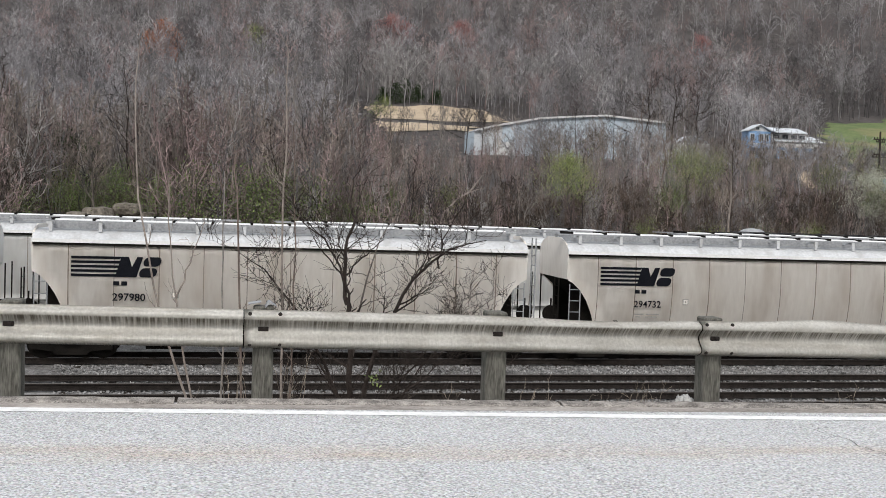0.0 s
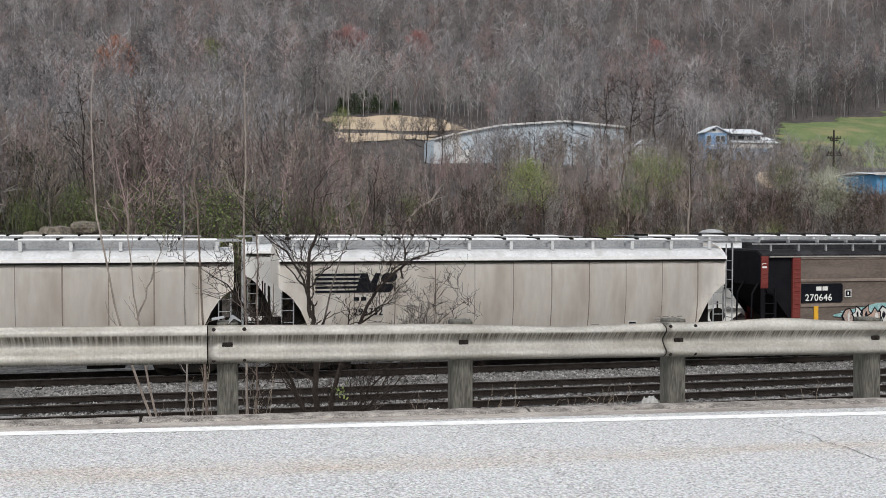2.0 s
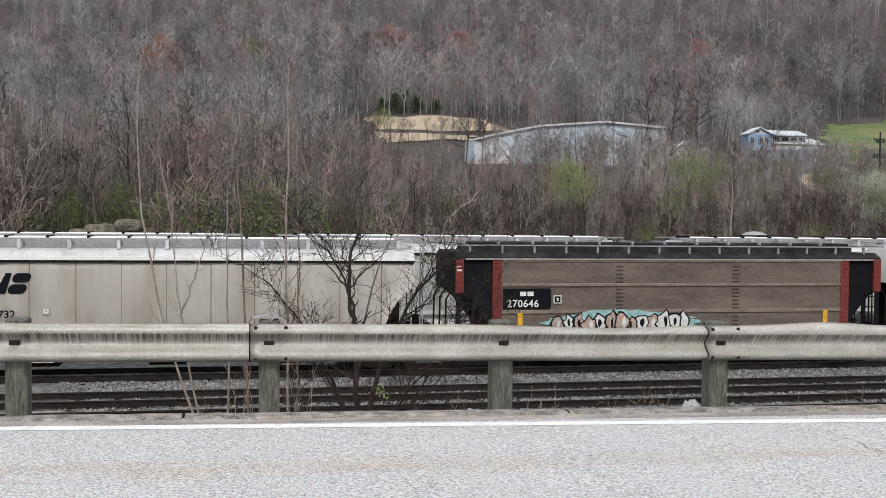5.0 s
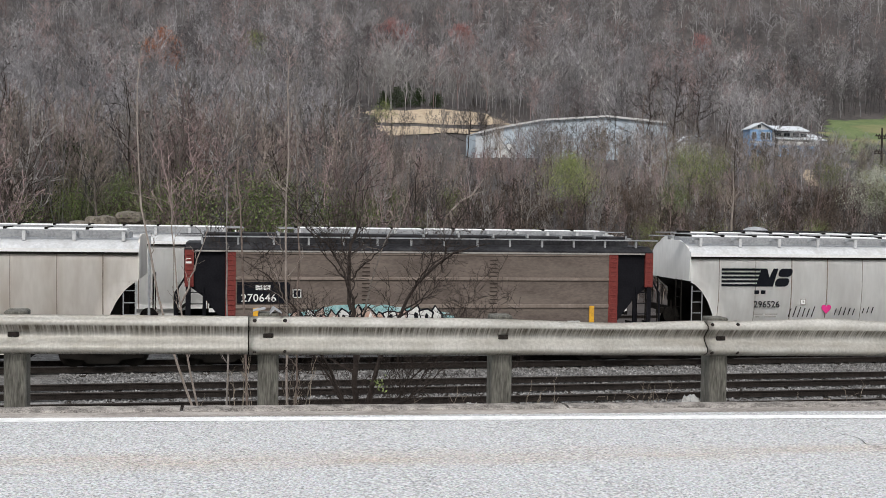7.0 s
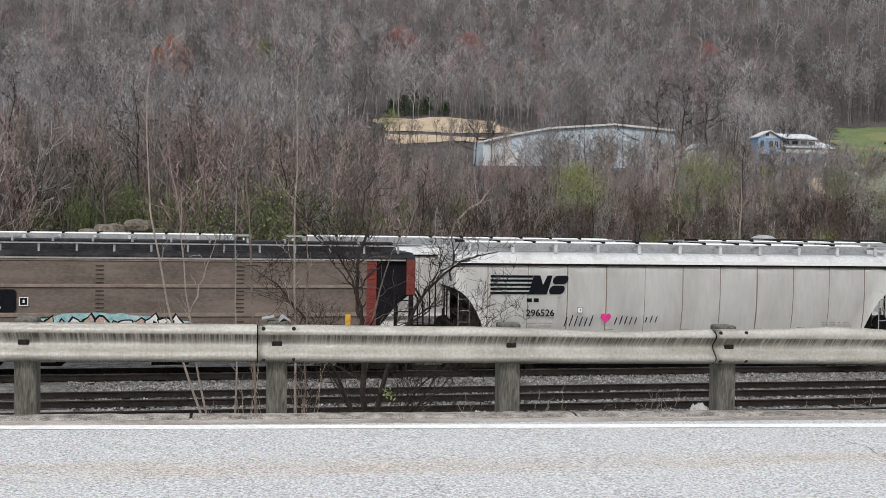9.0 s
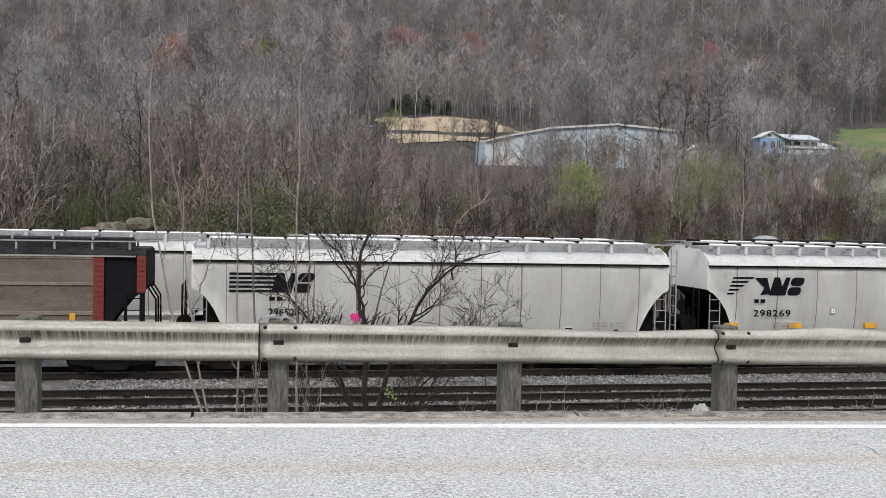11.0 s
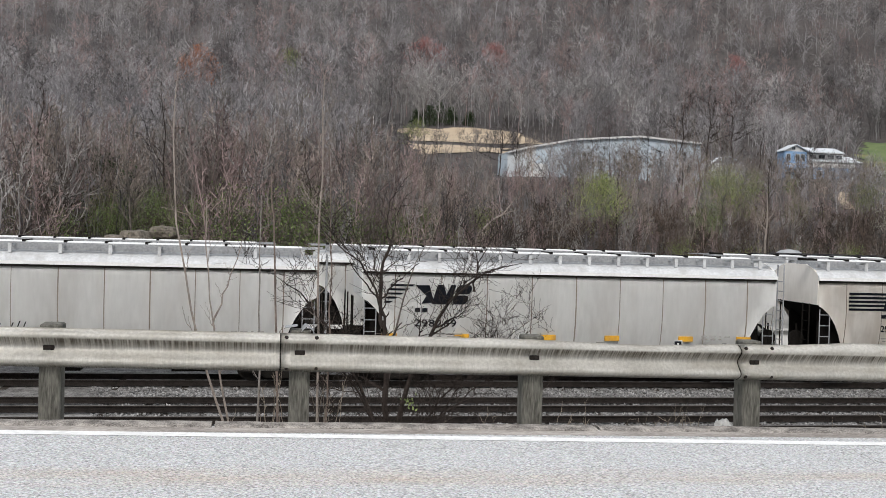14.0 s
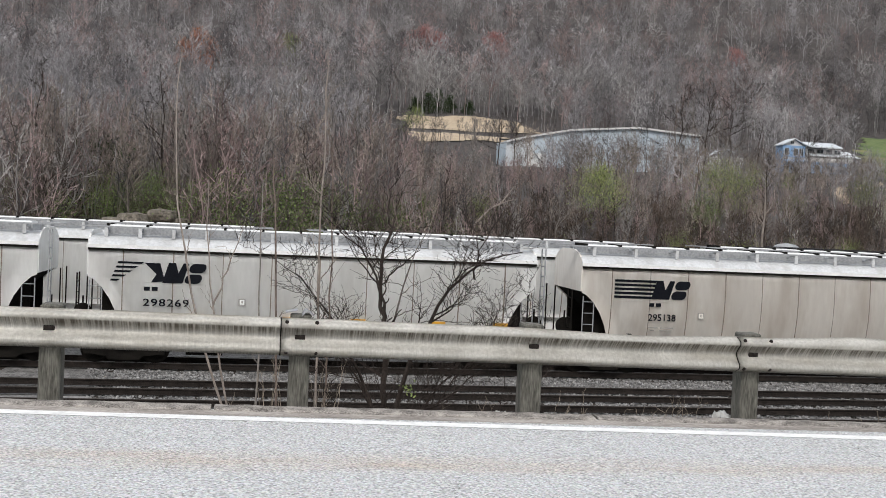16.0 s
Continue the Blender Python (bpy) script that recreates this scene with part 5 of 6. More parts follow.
# trees in bud and leaf
plant_at(tree_thing("spring_tree", "small tree in fresh yellow-green leaf", 91, 4.3, "bark", 0.012, "leaf_spring", 0.05, 15, 0.36, limbs=13, twigs=8, sprays=2, width=0.85, first=0.2, upright=0.5), 19.9, 62)
plant_at(tree_thing("blossom_tree", "small tree in white blossom", 92, 4.1, "bark", 0.012, "blossom", 0.03, 22, 0.32, limbs=14, twigs=8, sprays=3, width=0.85, first=0.12, upright=0.5), 40.2, 61)
for k, (x, y, h, leaf, label) in enumerate([(-25.0, 384, 12, "bud_orange", "tree with orange buds on the hillside"), (-20.5, 386, 10, "bud_orange", "tree with orange buds on the hillside"), (62, 420, 14, "bud_red", "red-budded maple on the hillside"), (68, 424, 12, "bud_red", "red-budded maple on the hillside"),
                                            (88, 410, 13, "bud_red", "red-budded maple on the hillside"), (199, 430, 14, "bud_red", "red-budded maple on the hillside"), (-32, 290, 10, "bud_red", "red-budded maple on the hillside"), (14, 330, 9, "leaf_spring", "tree coming into yellow leaf on the hillside"),
                                            (36, 250, 8, "leaf_spring", "tree coming into yellow leaf on the hillside"), (32, 240, 7, "leaf_spring", "tree coming into yellow leaf on the hillside"), (8, 405, 11, "leaf_spring", "tree coming into yellow leaf on the hillside")]):
    plant_at(tree_thing("budding_tree", label, 110 + k, h * 1.5 if y > 380 else h, "bark", 0.03, leaf, 0.28 if y > 380 else 0.10, 15 if y > 380 else 6, 1.0 if y > 380 else 0.6, "trees in bud", limbs=13, twigs=7, sprays=1, width=0.55, first=0.3, upright=0.55), x, y)


def evergreen(seed, h):
    rng = random.Random(seed)
    t = thing("evergreen_tree", "dark evergreen tree at the edge of the field", "tree", group="evergreens")
    bm = bmesh.new()
    tube(bm, [(0, 0, -0.2), (0, 0, h)], [0.03 * h, 0.004 * h], 6)
    part("trunk", bm, "bark_dark", t)
    pts = []
    for k in range(110):
        z = h * (0.1 + 0.88 * rng.random())
        r = (h - z) * 0.5 * math.sqrt(rng.random()) + 0.3
        a = rng.uniform(0, 6.28)
        pts.append((r * math.cos(a), r * math.sin(a), z - 0.12 * r))
    v, f = leaves(rng, pts, 0.24, 8, 0.55)
    part("crown", mesh_of("crown", v, f, "needle"), "", t)
    return t


for k, (x, y, h) in enumerate([(48.5, 315, 6.2), (52, 318, 7.4), (56, 319, 5.2), (61, 317, 3.8), (45.5, 320, 4.6), (-9.5, 66, 4.2)]):
    plant_at(evergreen(300 + k, h), x, y)


def green_shrub(seed, r, h, leaf, label):
    rng = random.Random(seed)
    t = thing("leafing_shrub", label, "shrub", group="shrubs coming into leaf")
    segs = bare_tree(rng, h, 6, 4, 2, 0.6, 0.05, 0.55, 3)
    v, f = skin(segs, 0.01, rng)
    part("branchwork", mesh_of("branchwork", v, f, "bark"), "", t)
    v, f = leaves(rng, [s[1] for s in segs if s[4] >= 2], 0.034, 11, 0.36)
    part("leaves", mesh_of("leaves", v, f, leaf), "", t)
    return t


shrubs = [green_shrub(400 + k, 1.5, 3.0, ("leaf_green", "leaf_spring")[k % 2], ("green leafing shrub among bare brush", "yellow-green leafing shrub among bare brush")[k % 2]) for k in range(4)]
for k, (x, y, s, m_) in enumerate([(-10.6, 54.5, 1.3, 0), (-8.8, 60, 1.1, 0), (-5.6, 61, 1.2, 0), (-12.6, 56, 1.1, 0), (-2.2, 55, 1.2, 2), (-0.4, 54.6, 1.35, 0), (1.4, 55.2, 1.2, 2), (3.4, 55, 1.0, 0), (12.6, 62, 0.7, 1), (27.4, 64, 0.8, 2), (31.5, 70, 1.15, 1), (33.5, 71, 1.0, 3), (36.0, 68, 0.9, 1),
                                   (23.6, 58, 0.6, 3), (30.5, 58, 0.55, 2), (35, 59, 0.6, 3), (42.5, 64, 0.9, 2), (43.5, 72, 1.2, 1), (46, 70, 1.2, 3), (16.4, 57, 0.5, 1), (9.6, 63, 0.6, 0), (-13.6, 62, 1.2, 2), (28.0, 57, 0.5, 1), (-11.4, 53.6, 1.1, 0), (-9.2, 53.8, 0.8, 2), (-3.0, 53.8, 0.9, 0), (0.6, 53.6, 1.0, 2), (2.6, 53.8, 0.9, 0), (5.0, 54, 0.8, 2), (7.0, 54.5, 0.7, 0), (18.2, 54.5, 0.6, 1), (22.4, 54.5, 0.7, 3), (26.0, 55, 0.8, 1), (29.4, 54.5, 0.8, 2), (32.6, 55, 0.8, 1), (36.5, 55, 0.9, 3), (41, 56, 0.8, 0), (-4.5, 57.5, 1.2, 0), (-3.2, 56.4, 1.3, 2), (-1.4, 53.4, 1.5, 0), (0.2, 56.5, 1.3, 2), (1.2, 53.2, 1.5, 0), (2.2, 57, 1.2, 2), (3.2, 53.2, 1.4, 0), (4.3, 56, 1.2, 2), (5.8, 53.4, 1.3, 0), (6.6, 57, 1.0, 2), (-6.8, 58.8, 1.2, 0), (-8.0, 58.2, 1.2, 2), (10.4, 54.5, 0.9, 0), (66, 150, 1.1, 1), (69.5, 152, 1.3, 3), (73, 151, 1.2, 1), (80, 152, 1.0, 3)]):
    t = shrubs[k] if k < 4 else copy_thing(shrubs[m_], Matrix())
    plant_at(t, x, y, s * (1.2 if -3 < x < 9 else 0.95 if x < 9 or 34 < x < 60 else 1.25), k * 77)

# boulders at the foot of the bank
for k, (x, y, z, r) in enumerate([(-7.6, 55.6, 0.55, 0.55), (-6.5, 55.8, 0.78, 0.65), (-5.2, 56.2, 0.98, 0.7), (-4.4, 56.6, 0.6, 0.55), (-7.0, 55.2, -0.9, 1.1), (-5.4, 55.4, -0.9, 1.1), (-8.8, 56, -0.5, 0.8)]):
    rng = random.Random(700 + k)
    bm = bmesh.new()
    bmesh.ops.create_icosphere(bm, subdivisions=3, radius=r)
    for v in bm.verts:
        n = noise.noise(v.co * 1.4 + Vector((k * 7, 0, 0)))
        c = max(abs(v.co.x), abs(v.co.y), abs(v.co.z) * 1.4) / r
        v.co *= (1 + 0.3 * n) / max(0.75, c) ** 0.7
        v.co.z *= 0.62
    b = part("boulder", bm, "stone", at=pose(x, y, z, 0, 0, k * 40))
    tagged(b, "rough grey-tan boulder at the foot of the bank", "boulder", "boulders")
rocky = part("rock_bank", finish(prism(bmesh.new(), [(54.2, -3.7), (55.0, -1.5), (55.6, -0.4), (58, 0.2), (60, -2)], "x", -10, -3.5), "rock_bank", "stone"), "")
tagged(rocky, "rocky ledge in the bank", "ground", kind="structure")


# ---------------------------------------------------------------- buildings across the valley
def warehouse():
    w = thing("warehouse", "long pale blue metal warehouse with a shallow gable", "building")
    y0, y1, base = 190.0, 198.0, 8.0
    ridge = [(43.8, 15.9), (47.5, 16.9), (56.2, 18.7), (68.8, 19.8), (81.1, 19.0)]

    def top(x):
        return float(np.interp(x, [p[0] for p in ridge], [p[1] for p in ridge]))

    n = 14
    for k in range(n):
        a, b = 43.8 + 37.3 * k / n, 43.8 + 37.3 * (k + 1) / n
        part("wall_panel", prism(bmesh.new(), [(a + 0.03, base), (b - 0.03, base), (b - 0.03, top(b)), (a + 0.03, top(a))], "y", y0, y0 + 0.3), "metal_blue" if k > 1 else "metal_roof", w)
    for x in (43.8, 80.8):
        part("side_wall", box(bmesh.new(), x, x + 0.3, y0 + 0.31, y1, base, top(x) - 0.1), "metal_blue", w)
    for (xa, za), (xb, zb) in zip(ridge, ridge[1:]):
        part("roof", prism(bmesh.new(), [(xa, za), (xb, zb), (xb, zb + 0.22), (xa, za + 0.22)], "y", y0 - 0.5, y1), "metal_roof", w)
        part("verge_trim", prism(bmesh.new(), [(xa, za - 0.05), (xb, zb - 0.05), (xb, zb + 0.3), (xa, za + 0.3)], "y", y0 - 0.62, y0 - 0.52), "siding_white", w)
    part("rear_wall", box(bmesh.new(), 44.2, 80.7, y1, y1 + 0.3, base, 15.7), "metal_blue", w)
    part("loading_door", box(bmesh.new(), 47.8, 51.5, y0 - 0.08, y0 - 0.01, base, 14.2), "siding_white", w)


warehouse()


def window(parent, x0, x1, y, z0, z1):
    f = part("window", box(bmesh.new(), x0 - 0.1, x1 + 0.1, y - 0.09, y - 0.005, z0 - 0.1, z1 + 0.1), "siding_white", parent)
    part("pane", box(bmesh.new(), x0, (x0 + x1) / 2 - 0.04, y - 0.12, y - 0.092, z0, z1), "glass_dark", f)
    part("pane", box(bmesh.new(), (x0 + x1) / 2 + 0.04, x1, y - 0.12, y - 0.092, z0, z1), "glass_dark", f)


def blue_house():
    h = thing("house", "blue two-storey house with a pale gabled roof", "house")
    y = 230.0
    part("wall", box(bmesh.new(), 118.8, 124.4, y, y + 3.5, 12.5, 22.0), "siding_blue", h)
    part("gable", prism(bmesh.new(), [(119.0, 22.0), (124.2, 22.0), (121.6, 23.4)], "y", y + 0.2, y + 3.2), "siding_white", h)
    part("roof", prism(bmesh.new(), [(118.4, 21.95), (121.6, 23.5), (124.8, 21.95), (124.8, 22.12), (121.6, 23.7), (118.4, 22.12)], "y", y - 0.5, y + 3.8), "metal_roof", h)
    part("storey_band", box(bmesh.new(), 118.7, 124.5, y - 0.25, y - 0.02, 18.9, 19.2), "siding_white", h)
    part("porch_roof", prism(bmesh.new(), [(y - 2.2, 18.0), (y - 0.3, 18.6), (y - 0.3, 18.8), (y - 2.2, 18.15)], "x", 118.7, 124.5), "siding_blue", h)
    for x in (119.3, 121.6, 122.9):
        window(h, x, x + 0.9, y, 19.8, 21.3)
    window(h, 120.7, 121.5, y + 0.18, 22.35, 23.0)
    for x in (119.4, 121.8):
        window(h, x, x + 1.0, y, 15.8, 17.3)


def long_house():
    h = thing("house", "white two-storey house with a metal roof and long balcony", "house")
    y = 231.0
    part("wall", box(bmesh.new(), 125.2, 134.0, y, y + 4, 12.5, 21.6), "siding_white", h)
    part("roof", prism(bmesh.new(), [(y - 2.6, 21.7), (y + 2, 23.0), (y + 5, 21.7), (y + 5, 21.9), (y + 2, 23.3), (y - 2.6, 21.95)], "x", 124.8, 133.0), "metal_roof", h)
    part("porch_roof", prism(bmesh.new(), [(y - 3.0, 19.7), (y - 0.02, 20.3), (y - 0.02, 20.5), (y - 3.0, 19.9)], "x", 124.9, 137.4), "metal_roof", h)
    b = part("balcony", box(bmesh.new(), 125.0, 135.5, y - 2.9, y - 2.75, 18.5, 19.3), "siding_white", h)
    part("balcony_floor", box(bmesh.new(), 125.0, 135.5, y - 2.74, y - 0.02, 18.4, 18.55), "siding_white", b)
    for x in (125.6, 127.9, 130.2, 132.3):
        window(h, x, x + 1.5, y, 20.65, 21.5)
        window(h, x, x + 1.4, y, 18.9, 19.6)
    part("lower_wall", box(bmesh.new(), 125.3, 134.5, y - 2.6, y - 2.4, 12.5, 18.35), "siding_blue", h)
    for x in (126.2, 129.4, 132.4):
        window(h, x, x + 1.1, y - 2.6, 16.2, 17.6)
    part("annex", box(bmesh.new(), 134.1, 137.4, y + 0.5, y + 7, 12.5, 20.6), "siding_white", h)
    part("annex_roof", prism(bmesh.new(), [(y - 0.2, 20.6), (y + 3.5, 21.4), (y + 7.5, 20.6), (y + 3.5, 21.6)], "x", 133.9, 137.9), "metal_roof", h)
    window(h, 134.8, 136.6, y + 0.5, 18.6, 19.5)
    for x in (125.4, 128.2, 131.0, 133.8):
        part("porch_post", box(bmesh.new(), x - 0.08, x + 0.08, y - 2.73, y - 2.6, 18.56, 19.7), "siding_white", h)


def small_house():
    h = thing("house", "small white house half hidden by bare trees", "house")
    y = 215.0
    part("wall", box(bmesh.new(), 94.5, 102.0, y, y + 6, 10.5, 17.4), "siding_white", h)
    part("roof", prism(bmesh.new(), [(94.0, 17.3), (98.2, 18.9), (102.5, 17.3), (98.2, 19.1)], "y", y - 0.4, y + 6.4), "metal_roof", h)
    for x in (95.4, 97.6, 100.2):
        window(h, x, x + 0.9, y, 15.2, 16.6)


def blue_shed():
    h = thing("shed", "bright blue metal shed with a white roof edge", "shed")
    part("wall", box(bmesh.new(), 78.9, 90, 110, 118, 1.5, 6.9), "blue_roof", h)
    part("roof", prism(bmesh.new(), [(109.6, 6.9), (114, 7.15), (118.4, 6.9), (114, 7.3)], "x", 78.3, 90.5), "metal_roof", h)
    part("roof_edge", box(bmesh.new(), 78.3, 90.5, 109.45, 109.58, 6.8, 7.15), "siding_white", h)


blue_house()
long_house()
small_house()
blue_shed()


def utility_pole(x, y, top, arms, label):
    z = ground_z(x, y)
    p = thing("utility_pole", label, "utility pole", pose(x, y, z), "utility poles")
    h = top - z
    part("pole", tube(bmesh.new(), [(0, 0, -0.5), (0.03, 0, h * 0.5), (0, 0, h)], [0.17, 0.15, 0.11], 8), "bark_dark", p)
    for dz, w in arms:
        a = part("crossarm", box(bmesh.new(), -w, w, -0.16, -0.06, h - dz - 0.07, h - dz + 0.07), "bark_dark", p)
        for k in (-0.9, -0.45, 0.45, 0.9):
            part("insulator", tube(bmesh.new(), [(k * w, -0.11, h - dz + 0.07), (k * w, -0.11, h - dz + 0.26)], [0.05, 0.07], 6), "bark_dark", a)


utility_pole(-6.9, 90, 9.4, ((0.15, 0.7),), "dark wooden utility pole among the bare trees")
utility_pole(79.75, 120, 12.9, ((1.0, 0.95), (1.3, 0.6), (2.9, 0.9), (3.2, 1.1)), "dark wooden utility pole with several crossarms")
utility_pole(125.5, 170, 14.6, ((0.4, 0.5),), "thin utility pole at the meadow's edge")
tagged(terrain("dirt_lane", steps((60, 140, 0.8)), steps((135, 215, 1.0)), "field", 0.3, lambda x, y: abs(x - (0.56 * y + 8 + 5 * math.sin(y / 14))) < 0.9), "pale dirt lane beside the meadow", "lane", kind="structure")

# ---------------------------------------------------------------- shrub and saplings behind the guardrail
def bough(bm, p0, p1, p2, r0, r1, rng, kids=0, kid_len=0.4, depth=0, rough=0.02, sides=5, splay=0.9, main=True):
    """A bent limb through a middle point, with side shoots."""
    p0, p1, p2 = Vector(p0), Vector(p1), Vector(p2)
    ctrl = p1 * 2 - (p0 + p2) / 2
    n = 9
    pts = []
    for k in range(n + 1):
        t = k / n
        p = p0 * (1 - t) ** 2 + ctrl * 2 * t * (1 - t) + p2 * t * t
        w = rough * (0 if k in (0, n) else 1)
        pts.append(p + Vector((rng.uniform(-w, w), rng.uniform(-w, w), rng.uniform(-w, w))))
    if main:
        tube(bm, pts, [r0 + (r1 - r0) * k / n for k in range(n + 1)], sides, False)
    for k in range(kids):
        t = 0.22 + 0.78 * (k + rng.random()) / kids
        i = min(n - 1, int(t * n))
        p = pts[i].lerp(pts[i + 1], min(1, t * n - i))
        d = (pts[i + 1] - pts[i]).normalized()
        out = Vector((rng.uniform(-1, 1), rng.uniform(-0.7, 0.7), rng.uniform(-0.35, 0.95))).normalized()
        d2 = (d * 0.75 + out * splay).normalized()
        ln = kid_len * rng.uniform(0.5, 1.15) * (1.1 - 0.45 * t)
        q = p + d2 * ln
        mid = p.lerp(q, 0.5) + Vector((rng.uniform(-1, 1), rng.uniform(-0.6, 0.6), rng.uniform(-0.4, 0.7))) * 0.10 * ln
        rr = (r0 + (r1 - r0) * t) * 0.6
        bough(bm, p, mid, q, max(rr, 0.0024), max(rr * 0.35, 0.0014), rng, max(0, kids - 2) if depth > 1 else (max(2, kids // 2) if depth > 0 else 0), kid_len * 0.66, depth - 1, rough * 0.6, 4 if depth > 1 else 3, splay)
    return bm


shrub = thing("bare_shrub", "dark leafless shrub with crooked limbs behind the guardrail", "shrub")
for k, (p0, p1, p2, r0, r1, kids, ln, dp, mat) in enumerate([
        ((0.88, 9.70, -0.50), (0.87, 9.70, 0.25), (0.83, 9.70, 0.62), 0.038, 0.028, 2, 0.3, 0, "bark_dark"),
        ((0.83, 9.70, 0.58), (0.80, 9.72, 0.95), (0.90, 9.75, 1.40), 0.028, 0.016, 3, 0.52, 2, "bark_dark"),
        ((0.90, 9.75, 1.38), (0.85, 9.8, 1.62), (0.95, 9.85, 1.92), 0.013, 0.003, 2, 0.34, 1, "bark_dark"),
        ((0.96, 9.60, -0.45), (1.38, 9.55, 0.77), (2.10, 9.50, 1.22), 0.033, 0.004, 7, 0.50, 2, "bark_dark"),
        ((1.66, 9.54, 0.94), (1.69, 9.5, 1.25), (1.90, 9.45, 1.62), 0.013, 0.002, 3, 0.30, 1, "bark_dark"),
        ((0.83, 9.70, 0.40), (0.70, 9.6, 1.00), (0.18, 9.55, 1.54), 0.022, 0.003, 6, 0.50, 2, "bark_dark"),
        ((0.85, 9.70, -0.45), (0.35, 9.62, 0.53), (-0.20, 9.6, 1.07), 0.024, 0.003, 6, 0.48, 2, "bark_dark"),
        ((0.84, 9.66, -0.45), (0.54, 9.60, 0.10), (0.22, 9.5, 0.42), 0.020, 0.003, 5, 0.40, 2, "bark_dark"),
        ((0.95, 9.70, -0.45), (1.50, 9.6, -0.14), (1.98, 9.5, 0.36), 0.016, 0.003, 6, 0.42, 2, "bark_dark"),
        ((1.19, 9.75, -0.45), (1.52, 9.7, 0.07), (1.94, 9.7, 0.62), 0.014, 0.003, 6, 0.45, 2, "bark_dark"),
        ((1.30, 9.85, -0.45), (1.75, 9.8, 0.20), (2.45, 9.8, 0.78), 0.012, 0.002, 6, 0.42, 2, "bark_dark"),
        ((0.90, 9.85, -0.45), (0.98, 9.85, 0.56), (1.24, 9.9, 1.35), 0.022, 0.004, 4, 0.45, 1, "bark")]):
    part("limb", bough(bmesh.new(), p0, p1, p2, r0 * 0.78, r1 * 0.8, random.Random(900 + k), kids + 3, ln * 1.08, dp), mat, shrub)
rng = random.Random(66)
bm = bmesh.new()
for k in range(26):
    bx, by = rng.uniform(0.35, 2.1), rng.uniform(9.4, 9.9)
    tip = Vector((bx + rng.uniform(-0.55, 0.75), by + rng.uniform(-0.1, 0.1), -0.35 + rng.uniform(0.25, 0.75)))
    foot = Vector((bx, by, ground_z(bx, by) - 0.05))
    bough(bm, foot, foot.lerp(tip, 0.55) + Vector((0, 0, 0.05)), tip, 0.006, 0.002, rng, 5, 0.3, 1, 0.015, 3)
tagged(part("twig_tangle", bm, "bark_dark", shrub), kind="stuff")
sprig = part("green_sprig", mesh_of("green_sprig", *leaves(random.Random(4), [(1.06, 9.45, -0.12 + 0.03 * k) for k in range(4)], 0.016, 9, 0.035), "leaf_green"), "", shrub, "few small green leaves low on the shrub")
tagged(sprig, kind="stuff")

for k, (label, stems) in enumerate([
        ("tall pale sapling with a forked base", [((-0.52, 9.5, -0.5), (-1.02, 9.5, 1.32), (-1.07, 9.55, 2.90), 0.0125, 0.004, 6, 0.28), ((-0.50, 9.5, -0.5), (-0.73, 9.5, 0.72), (-0.80, 9.5, 1.75), 0.011, 0.0035, 4, 0.3), ((-0.72, 9.5, 0.60), (-0.62, 9.5, 0.92), (-0.49, 9.5, 1.31), 0.010, 0.003, 4, 0.2)]),
        ("thin grey sapling", [((-0.30, 9.6, -0.5), (-0.31, 9.6, 0.6), (-0.32, 9.6, 1.78), 0.011, 0.004, 3, 0.2)]),
        ("thin brown sapling", [((-0.12, 9.4, -0.5), (-0.20, 9.4, 1.22), (-0.24, 9.4, 2.0), 0.012, 0.004, 5, 0.25)]),
        ("tall straight pale sapling", [((0.24, 9.5, -0.5), (0.21, 9.5, 1.41), (0.22, 9.5, 2.88), 0.0125, 0.0045, 9, 0.34)]),
        ("slender brown sapling", [((0.30, 9.6, -0.5), (0.33, 9.6, 0.59), (0.28, 9.6, 2.22), 0.011, 0.004, 8, 0.32)])]):
    s = thing("sapling", label + " rooted behind the guardrail", "sapling", group="saplings behind the guardrail")
    for j, (p0, p1, p2, r0, r1, kids, ln) in enumerate(stems):
        bark = "bark_pale" if k in (0, 3) else ("bark_ash" if k == 1 else "bark_twig")
        stem = part("stem", bough(bmesh.new(), p0, p1, p2, r0, r1, random.Random(950 + 10 * k + j), 0, ln, 1, 0.012, 6, 0.55), bark, s)
        shoots = part("shoot_spray", bough(bmesh.new(), p0, p1, p2, r0, r1, random.Random(950 + 10 * k + j), kids, ln, 1, 0.012, 6, 0.55, False), bark, stem)
        tagged(shoots, kind="stuff")

# dry canes and dead grass along the top of the bank
rng = random.Random(31)
bm = bmesh.new()
for x, n, hgt, fan in ((-0.15, 8, 0.6, 0.10), (0.26, 10, 0.55, 0.12), (-0.62, 3, 0.3, 0.25), (1.1, 4, 0.25, 0.4), (1.8, 4, 0.25, 0.4), (2.65, 6, 0.25, 0.3), (3.3, 8, 0.28, 0.3), (3.62, 9, 0.33, 0.12), (5.6, 7, 0.34, 0.2)):
    for k in range(n):
        bx, by = x + rng.uniform(-fan, fan), 9.2 + rng.uniform(-0.3, 0.6)
        bz = ground_z(bx, by)
        tip = Vector((bx + rng.uniform(-1, 1) * 0.25 * hgt, by + rng.uniform(-0.1, 0.1), bz + hgt * rng.uniform(0.5, 1.1) + 0.1))
        bough(bm, (bx, by, bz - 0.05), Vector((bx, by, bz)).lerp(tip, 0.55) + Vector((rng.uniform(-0.04, 0.04), 0, 0.03)), tip, 0.0042, 0.0016, rng, 2, 0.14, 0, 0.008, 3)
tagged(part("dry_canes", bm, "straw"), "dry pale canes and dead weeds on the bank", "weeds", kind="stuff")
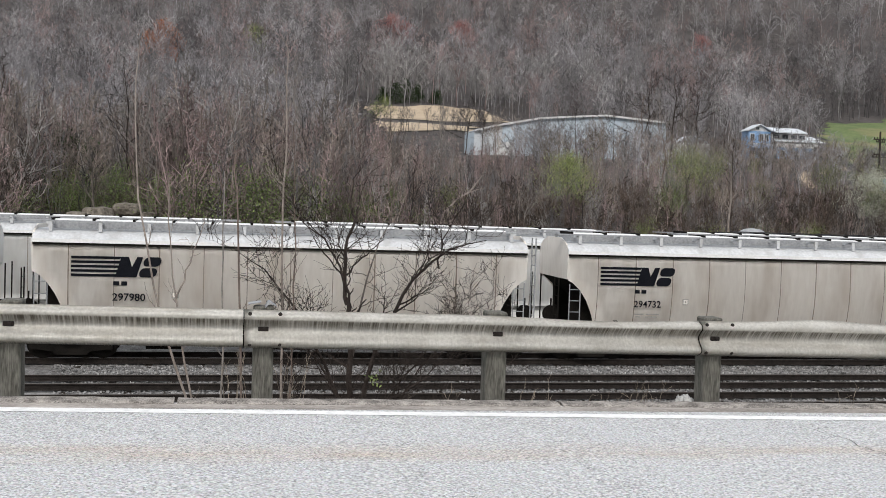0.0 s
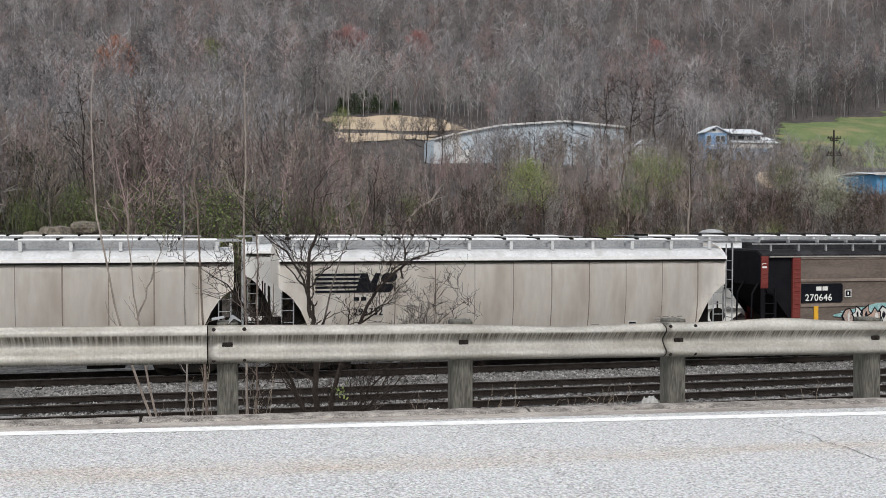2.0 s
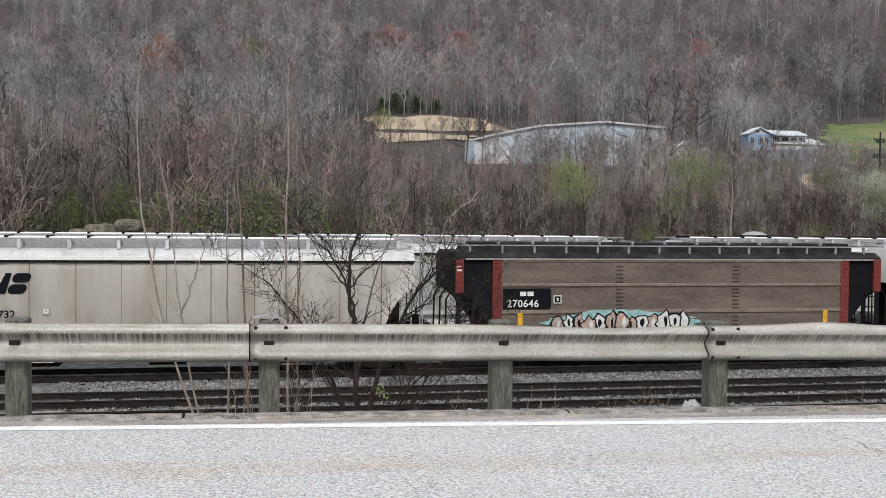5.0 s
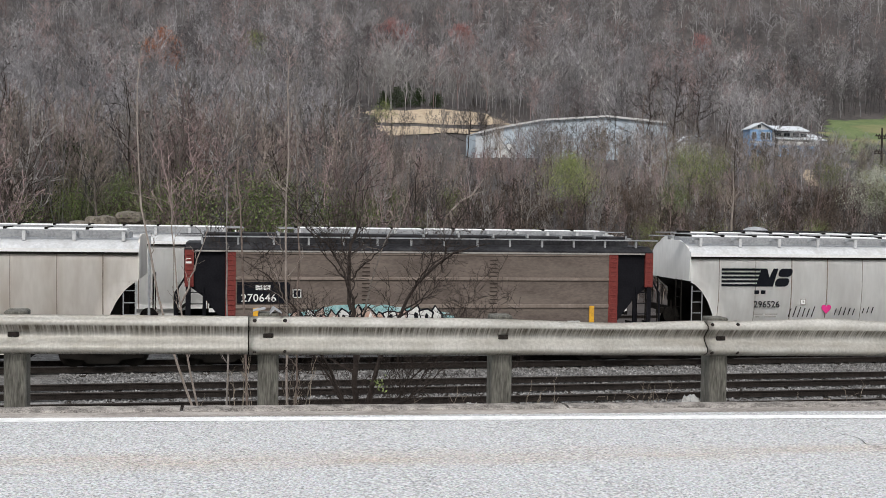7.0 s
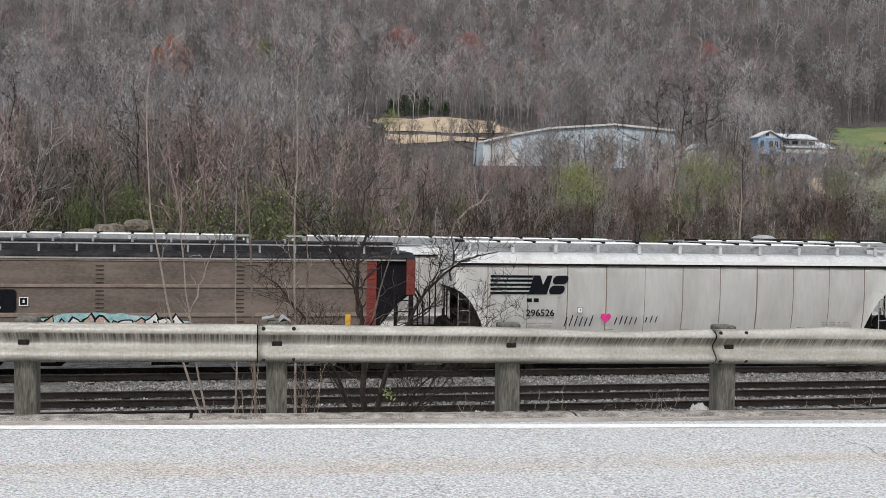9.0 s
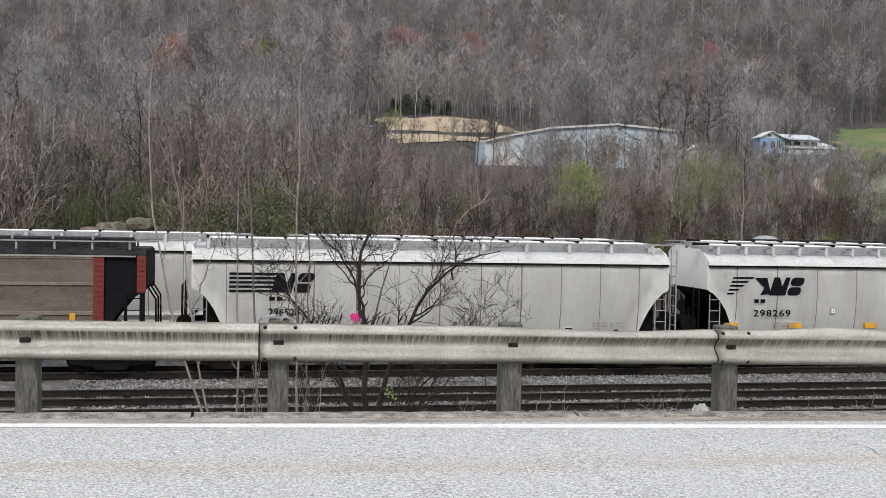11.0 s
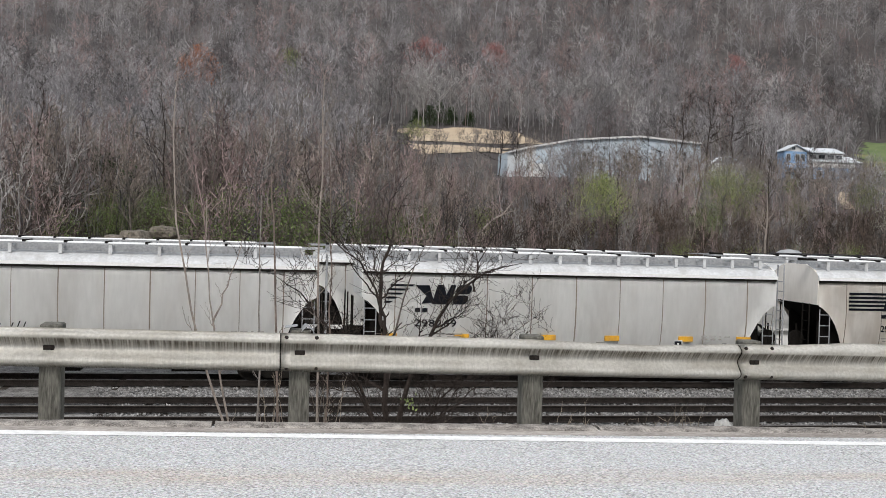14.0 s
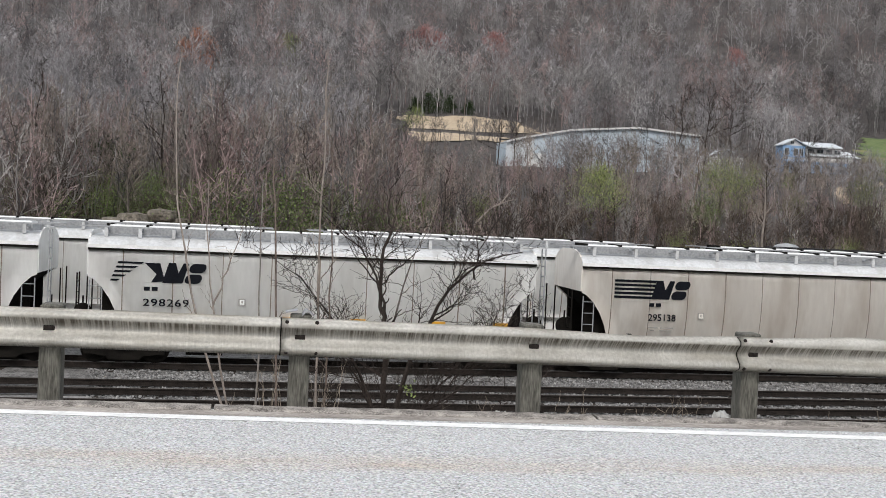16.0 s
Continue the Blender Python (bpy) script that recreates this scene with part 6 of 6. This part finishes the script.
spots = [(rng.uniform(-4, 9), rng.uniform(8.9, 11.0)) for k in range(220)]
vs, fs = [], []
for x, y in spots:
    z = ground_z(x, y)
    for k in range(7):
        a = rng.uniform(0, 6.28)
        h = rng.uniform(0.03, 0.10)
        i = len(vs)
        bx, by = x + rng.uniform(-0.06, 0.06), y + rng.uniform(-0.06, 0.06)
        vs += [(bx - 0.004, by, z), (bx + 0.004, by, z), (bx + math.cos(a) * h * 0.8, by + math.sin(a) * h * 0.4, z + h)]
        fs.append((i, i + 1, i + 2))
tagged(new("dead_grass", mesh_of("dead_grass", np.array(vs), np.array(fs), "straw")), "matted dead grass on the bank", "grass", kind="stuff")


def crumpled(name, label, x, y, sx, sy, sz, seed, mat):
    bm = bmesh.new()
    bmesh.ops.create_grid(bm, x_segments=12, y_segments=8, size=1)
    for v in bm.verts:
        a = noise.noise((v.co.x * 1.7, v.co.y * 1.7, seed))
        b = noise.noise((v.co.x * 4, v.co.y * 4, seed + 5))
        fall = max(0, 1 - (v.co.x ** 2 + v.co.y ** 2) * 0.5)
        v.co = Vector((v.co.x * sx * (1 + 0.3 * b), v.co.y * sy * (1 + 0.3 * a), sz * (0.25 + 0.75 * fall + 0.6 * a + 0.5 * b)))
    bmesh.ops.solidify(bm, geom=bm.faces[:], thickness=0.004)
    ob = part(name, bm, mat, at=pose(x, y, ground_z(x, y) + 0.01, 0, 0, seed * 30))
    return tagged(ob, label, "litter", "litter on the bank")


crumpled("plastic_bag", "crumpled white plastic bag on the bank", 3.70, 8.5, 0.09, 0.07, 0.09, 2, "litter_white")
crumpled("plastic_scrap", "torn pale plastic scrap on the bank", 3.88, 8.5, 0.11, 0.07, 0.06, 7, "litter_white")
crumpled("paper_scrap", "small white paper scrap on the bank", 1.70, 8.4, 0.06, 0.05, 0.04, 4, "litter_white")
cup = part("paper_scrap", box(bmesh.new(), -0.11, 0.11, -0.05, 0.05, 0, 0.06, 0.015), "litter_white", at=pose(13.4, 25.0, RAIL_Z - 0.15))
tagged(cup, "white paper scrap between the yard rails", "litter", "litter in the yard")

# bent metal cap strips left on one post, a worn top on others
cap = part("post_cap", bmesh.new(), "zinc")
bm = bmesh.new()
prism(bm, [(-0.12, 0.712), (-0.03, 0.728), (-0.025, 0.736), (-0.12, 0.72)], "y", 0.02, 0.16)
prism(bm, [(0.0, 0.68), (0.03, 0.735), (0.045, 0.74), (0.10, 0.70), (0.10, 0.695), (0.045, 0.725)], "y", 0.02, 0.18)
old = cap.data
cap.data = finish(bm, "post_cap", "roof_grey")
bpy.data.meshes.remove(old)
cap.parent = guard
cap.matrix_basis = pose(0.01, GUARD_Y, 0)

# crack across the lane
bm = bmesh.new()
rng = random.Random(8)
xs = [4.05 + 0.05 * k / 30 + 0.028 * math.sin(k * 0.9) + rng.uniform(-0.02, 0.02) for k in range(31)]
rows = [[bm.verts.new((xs[k] + s * (0.0015 + 0.003 * k / 30), 7.16 - 1.9 * k / 30, grade(4.05) + 0.0045)) for s in (-1, 1)] for k in range(31)]
for r0, r1 in zip(rows, rows[1:]):
    bm.faces.new((r0[0], r0[1], r1[1], r1[0]))
crack = part("road_crack", bm, "slot")
tagged(crack, "thin dark crack across the asphalt lane", "road crack", kind="structure")

# ---------------------------------------------------------------- what moves
RUN = [(0.0, 0.0), (0.5, 1.99), (1.0, 4.03), (1.5, 6.06), (2.0, 8.06), (2.5, 10.03), (3.0, 12.03), (3.5, 14.03), (4.0, 16.05), (5.25, 21.15), (6.5, 26.30), (7.0, 28.34), (7.5, 30.37), (8.0, 32.41),
       (8.5, 34.43), (9.0, 36.45), (10.25, 41.55), (11.5, 46.62), (12.0, 48.63), (12.5, 50.64), (13.0, 52.65), (13.5, 54.64), (14.0, 56.62), (14.5, 58.61), (15.0, 60.61), (15.5, 62.63), (16.0, 64.66)]


def run_at(t):
    return float(np.interp(t, [r[0] for r in RUN], [r[1] for r in RUN]))


def motions():
    for car, axles, x0 in CARS:
        walk(car, [(t, pose(x0 - s, TRAIN_Y, RAIL_Z)) for t, s in RUN])
        for ax in axles:
            x, y, z = ax.matrix_basis.translation
            walk(ax, [(t, pose(x, y, z, 0, -math.degrees(run_at(t) / 0.44), 0)) for t in [16.0 * k / 110 for k in range(111)]])


motions()
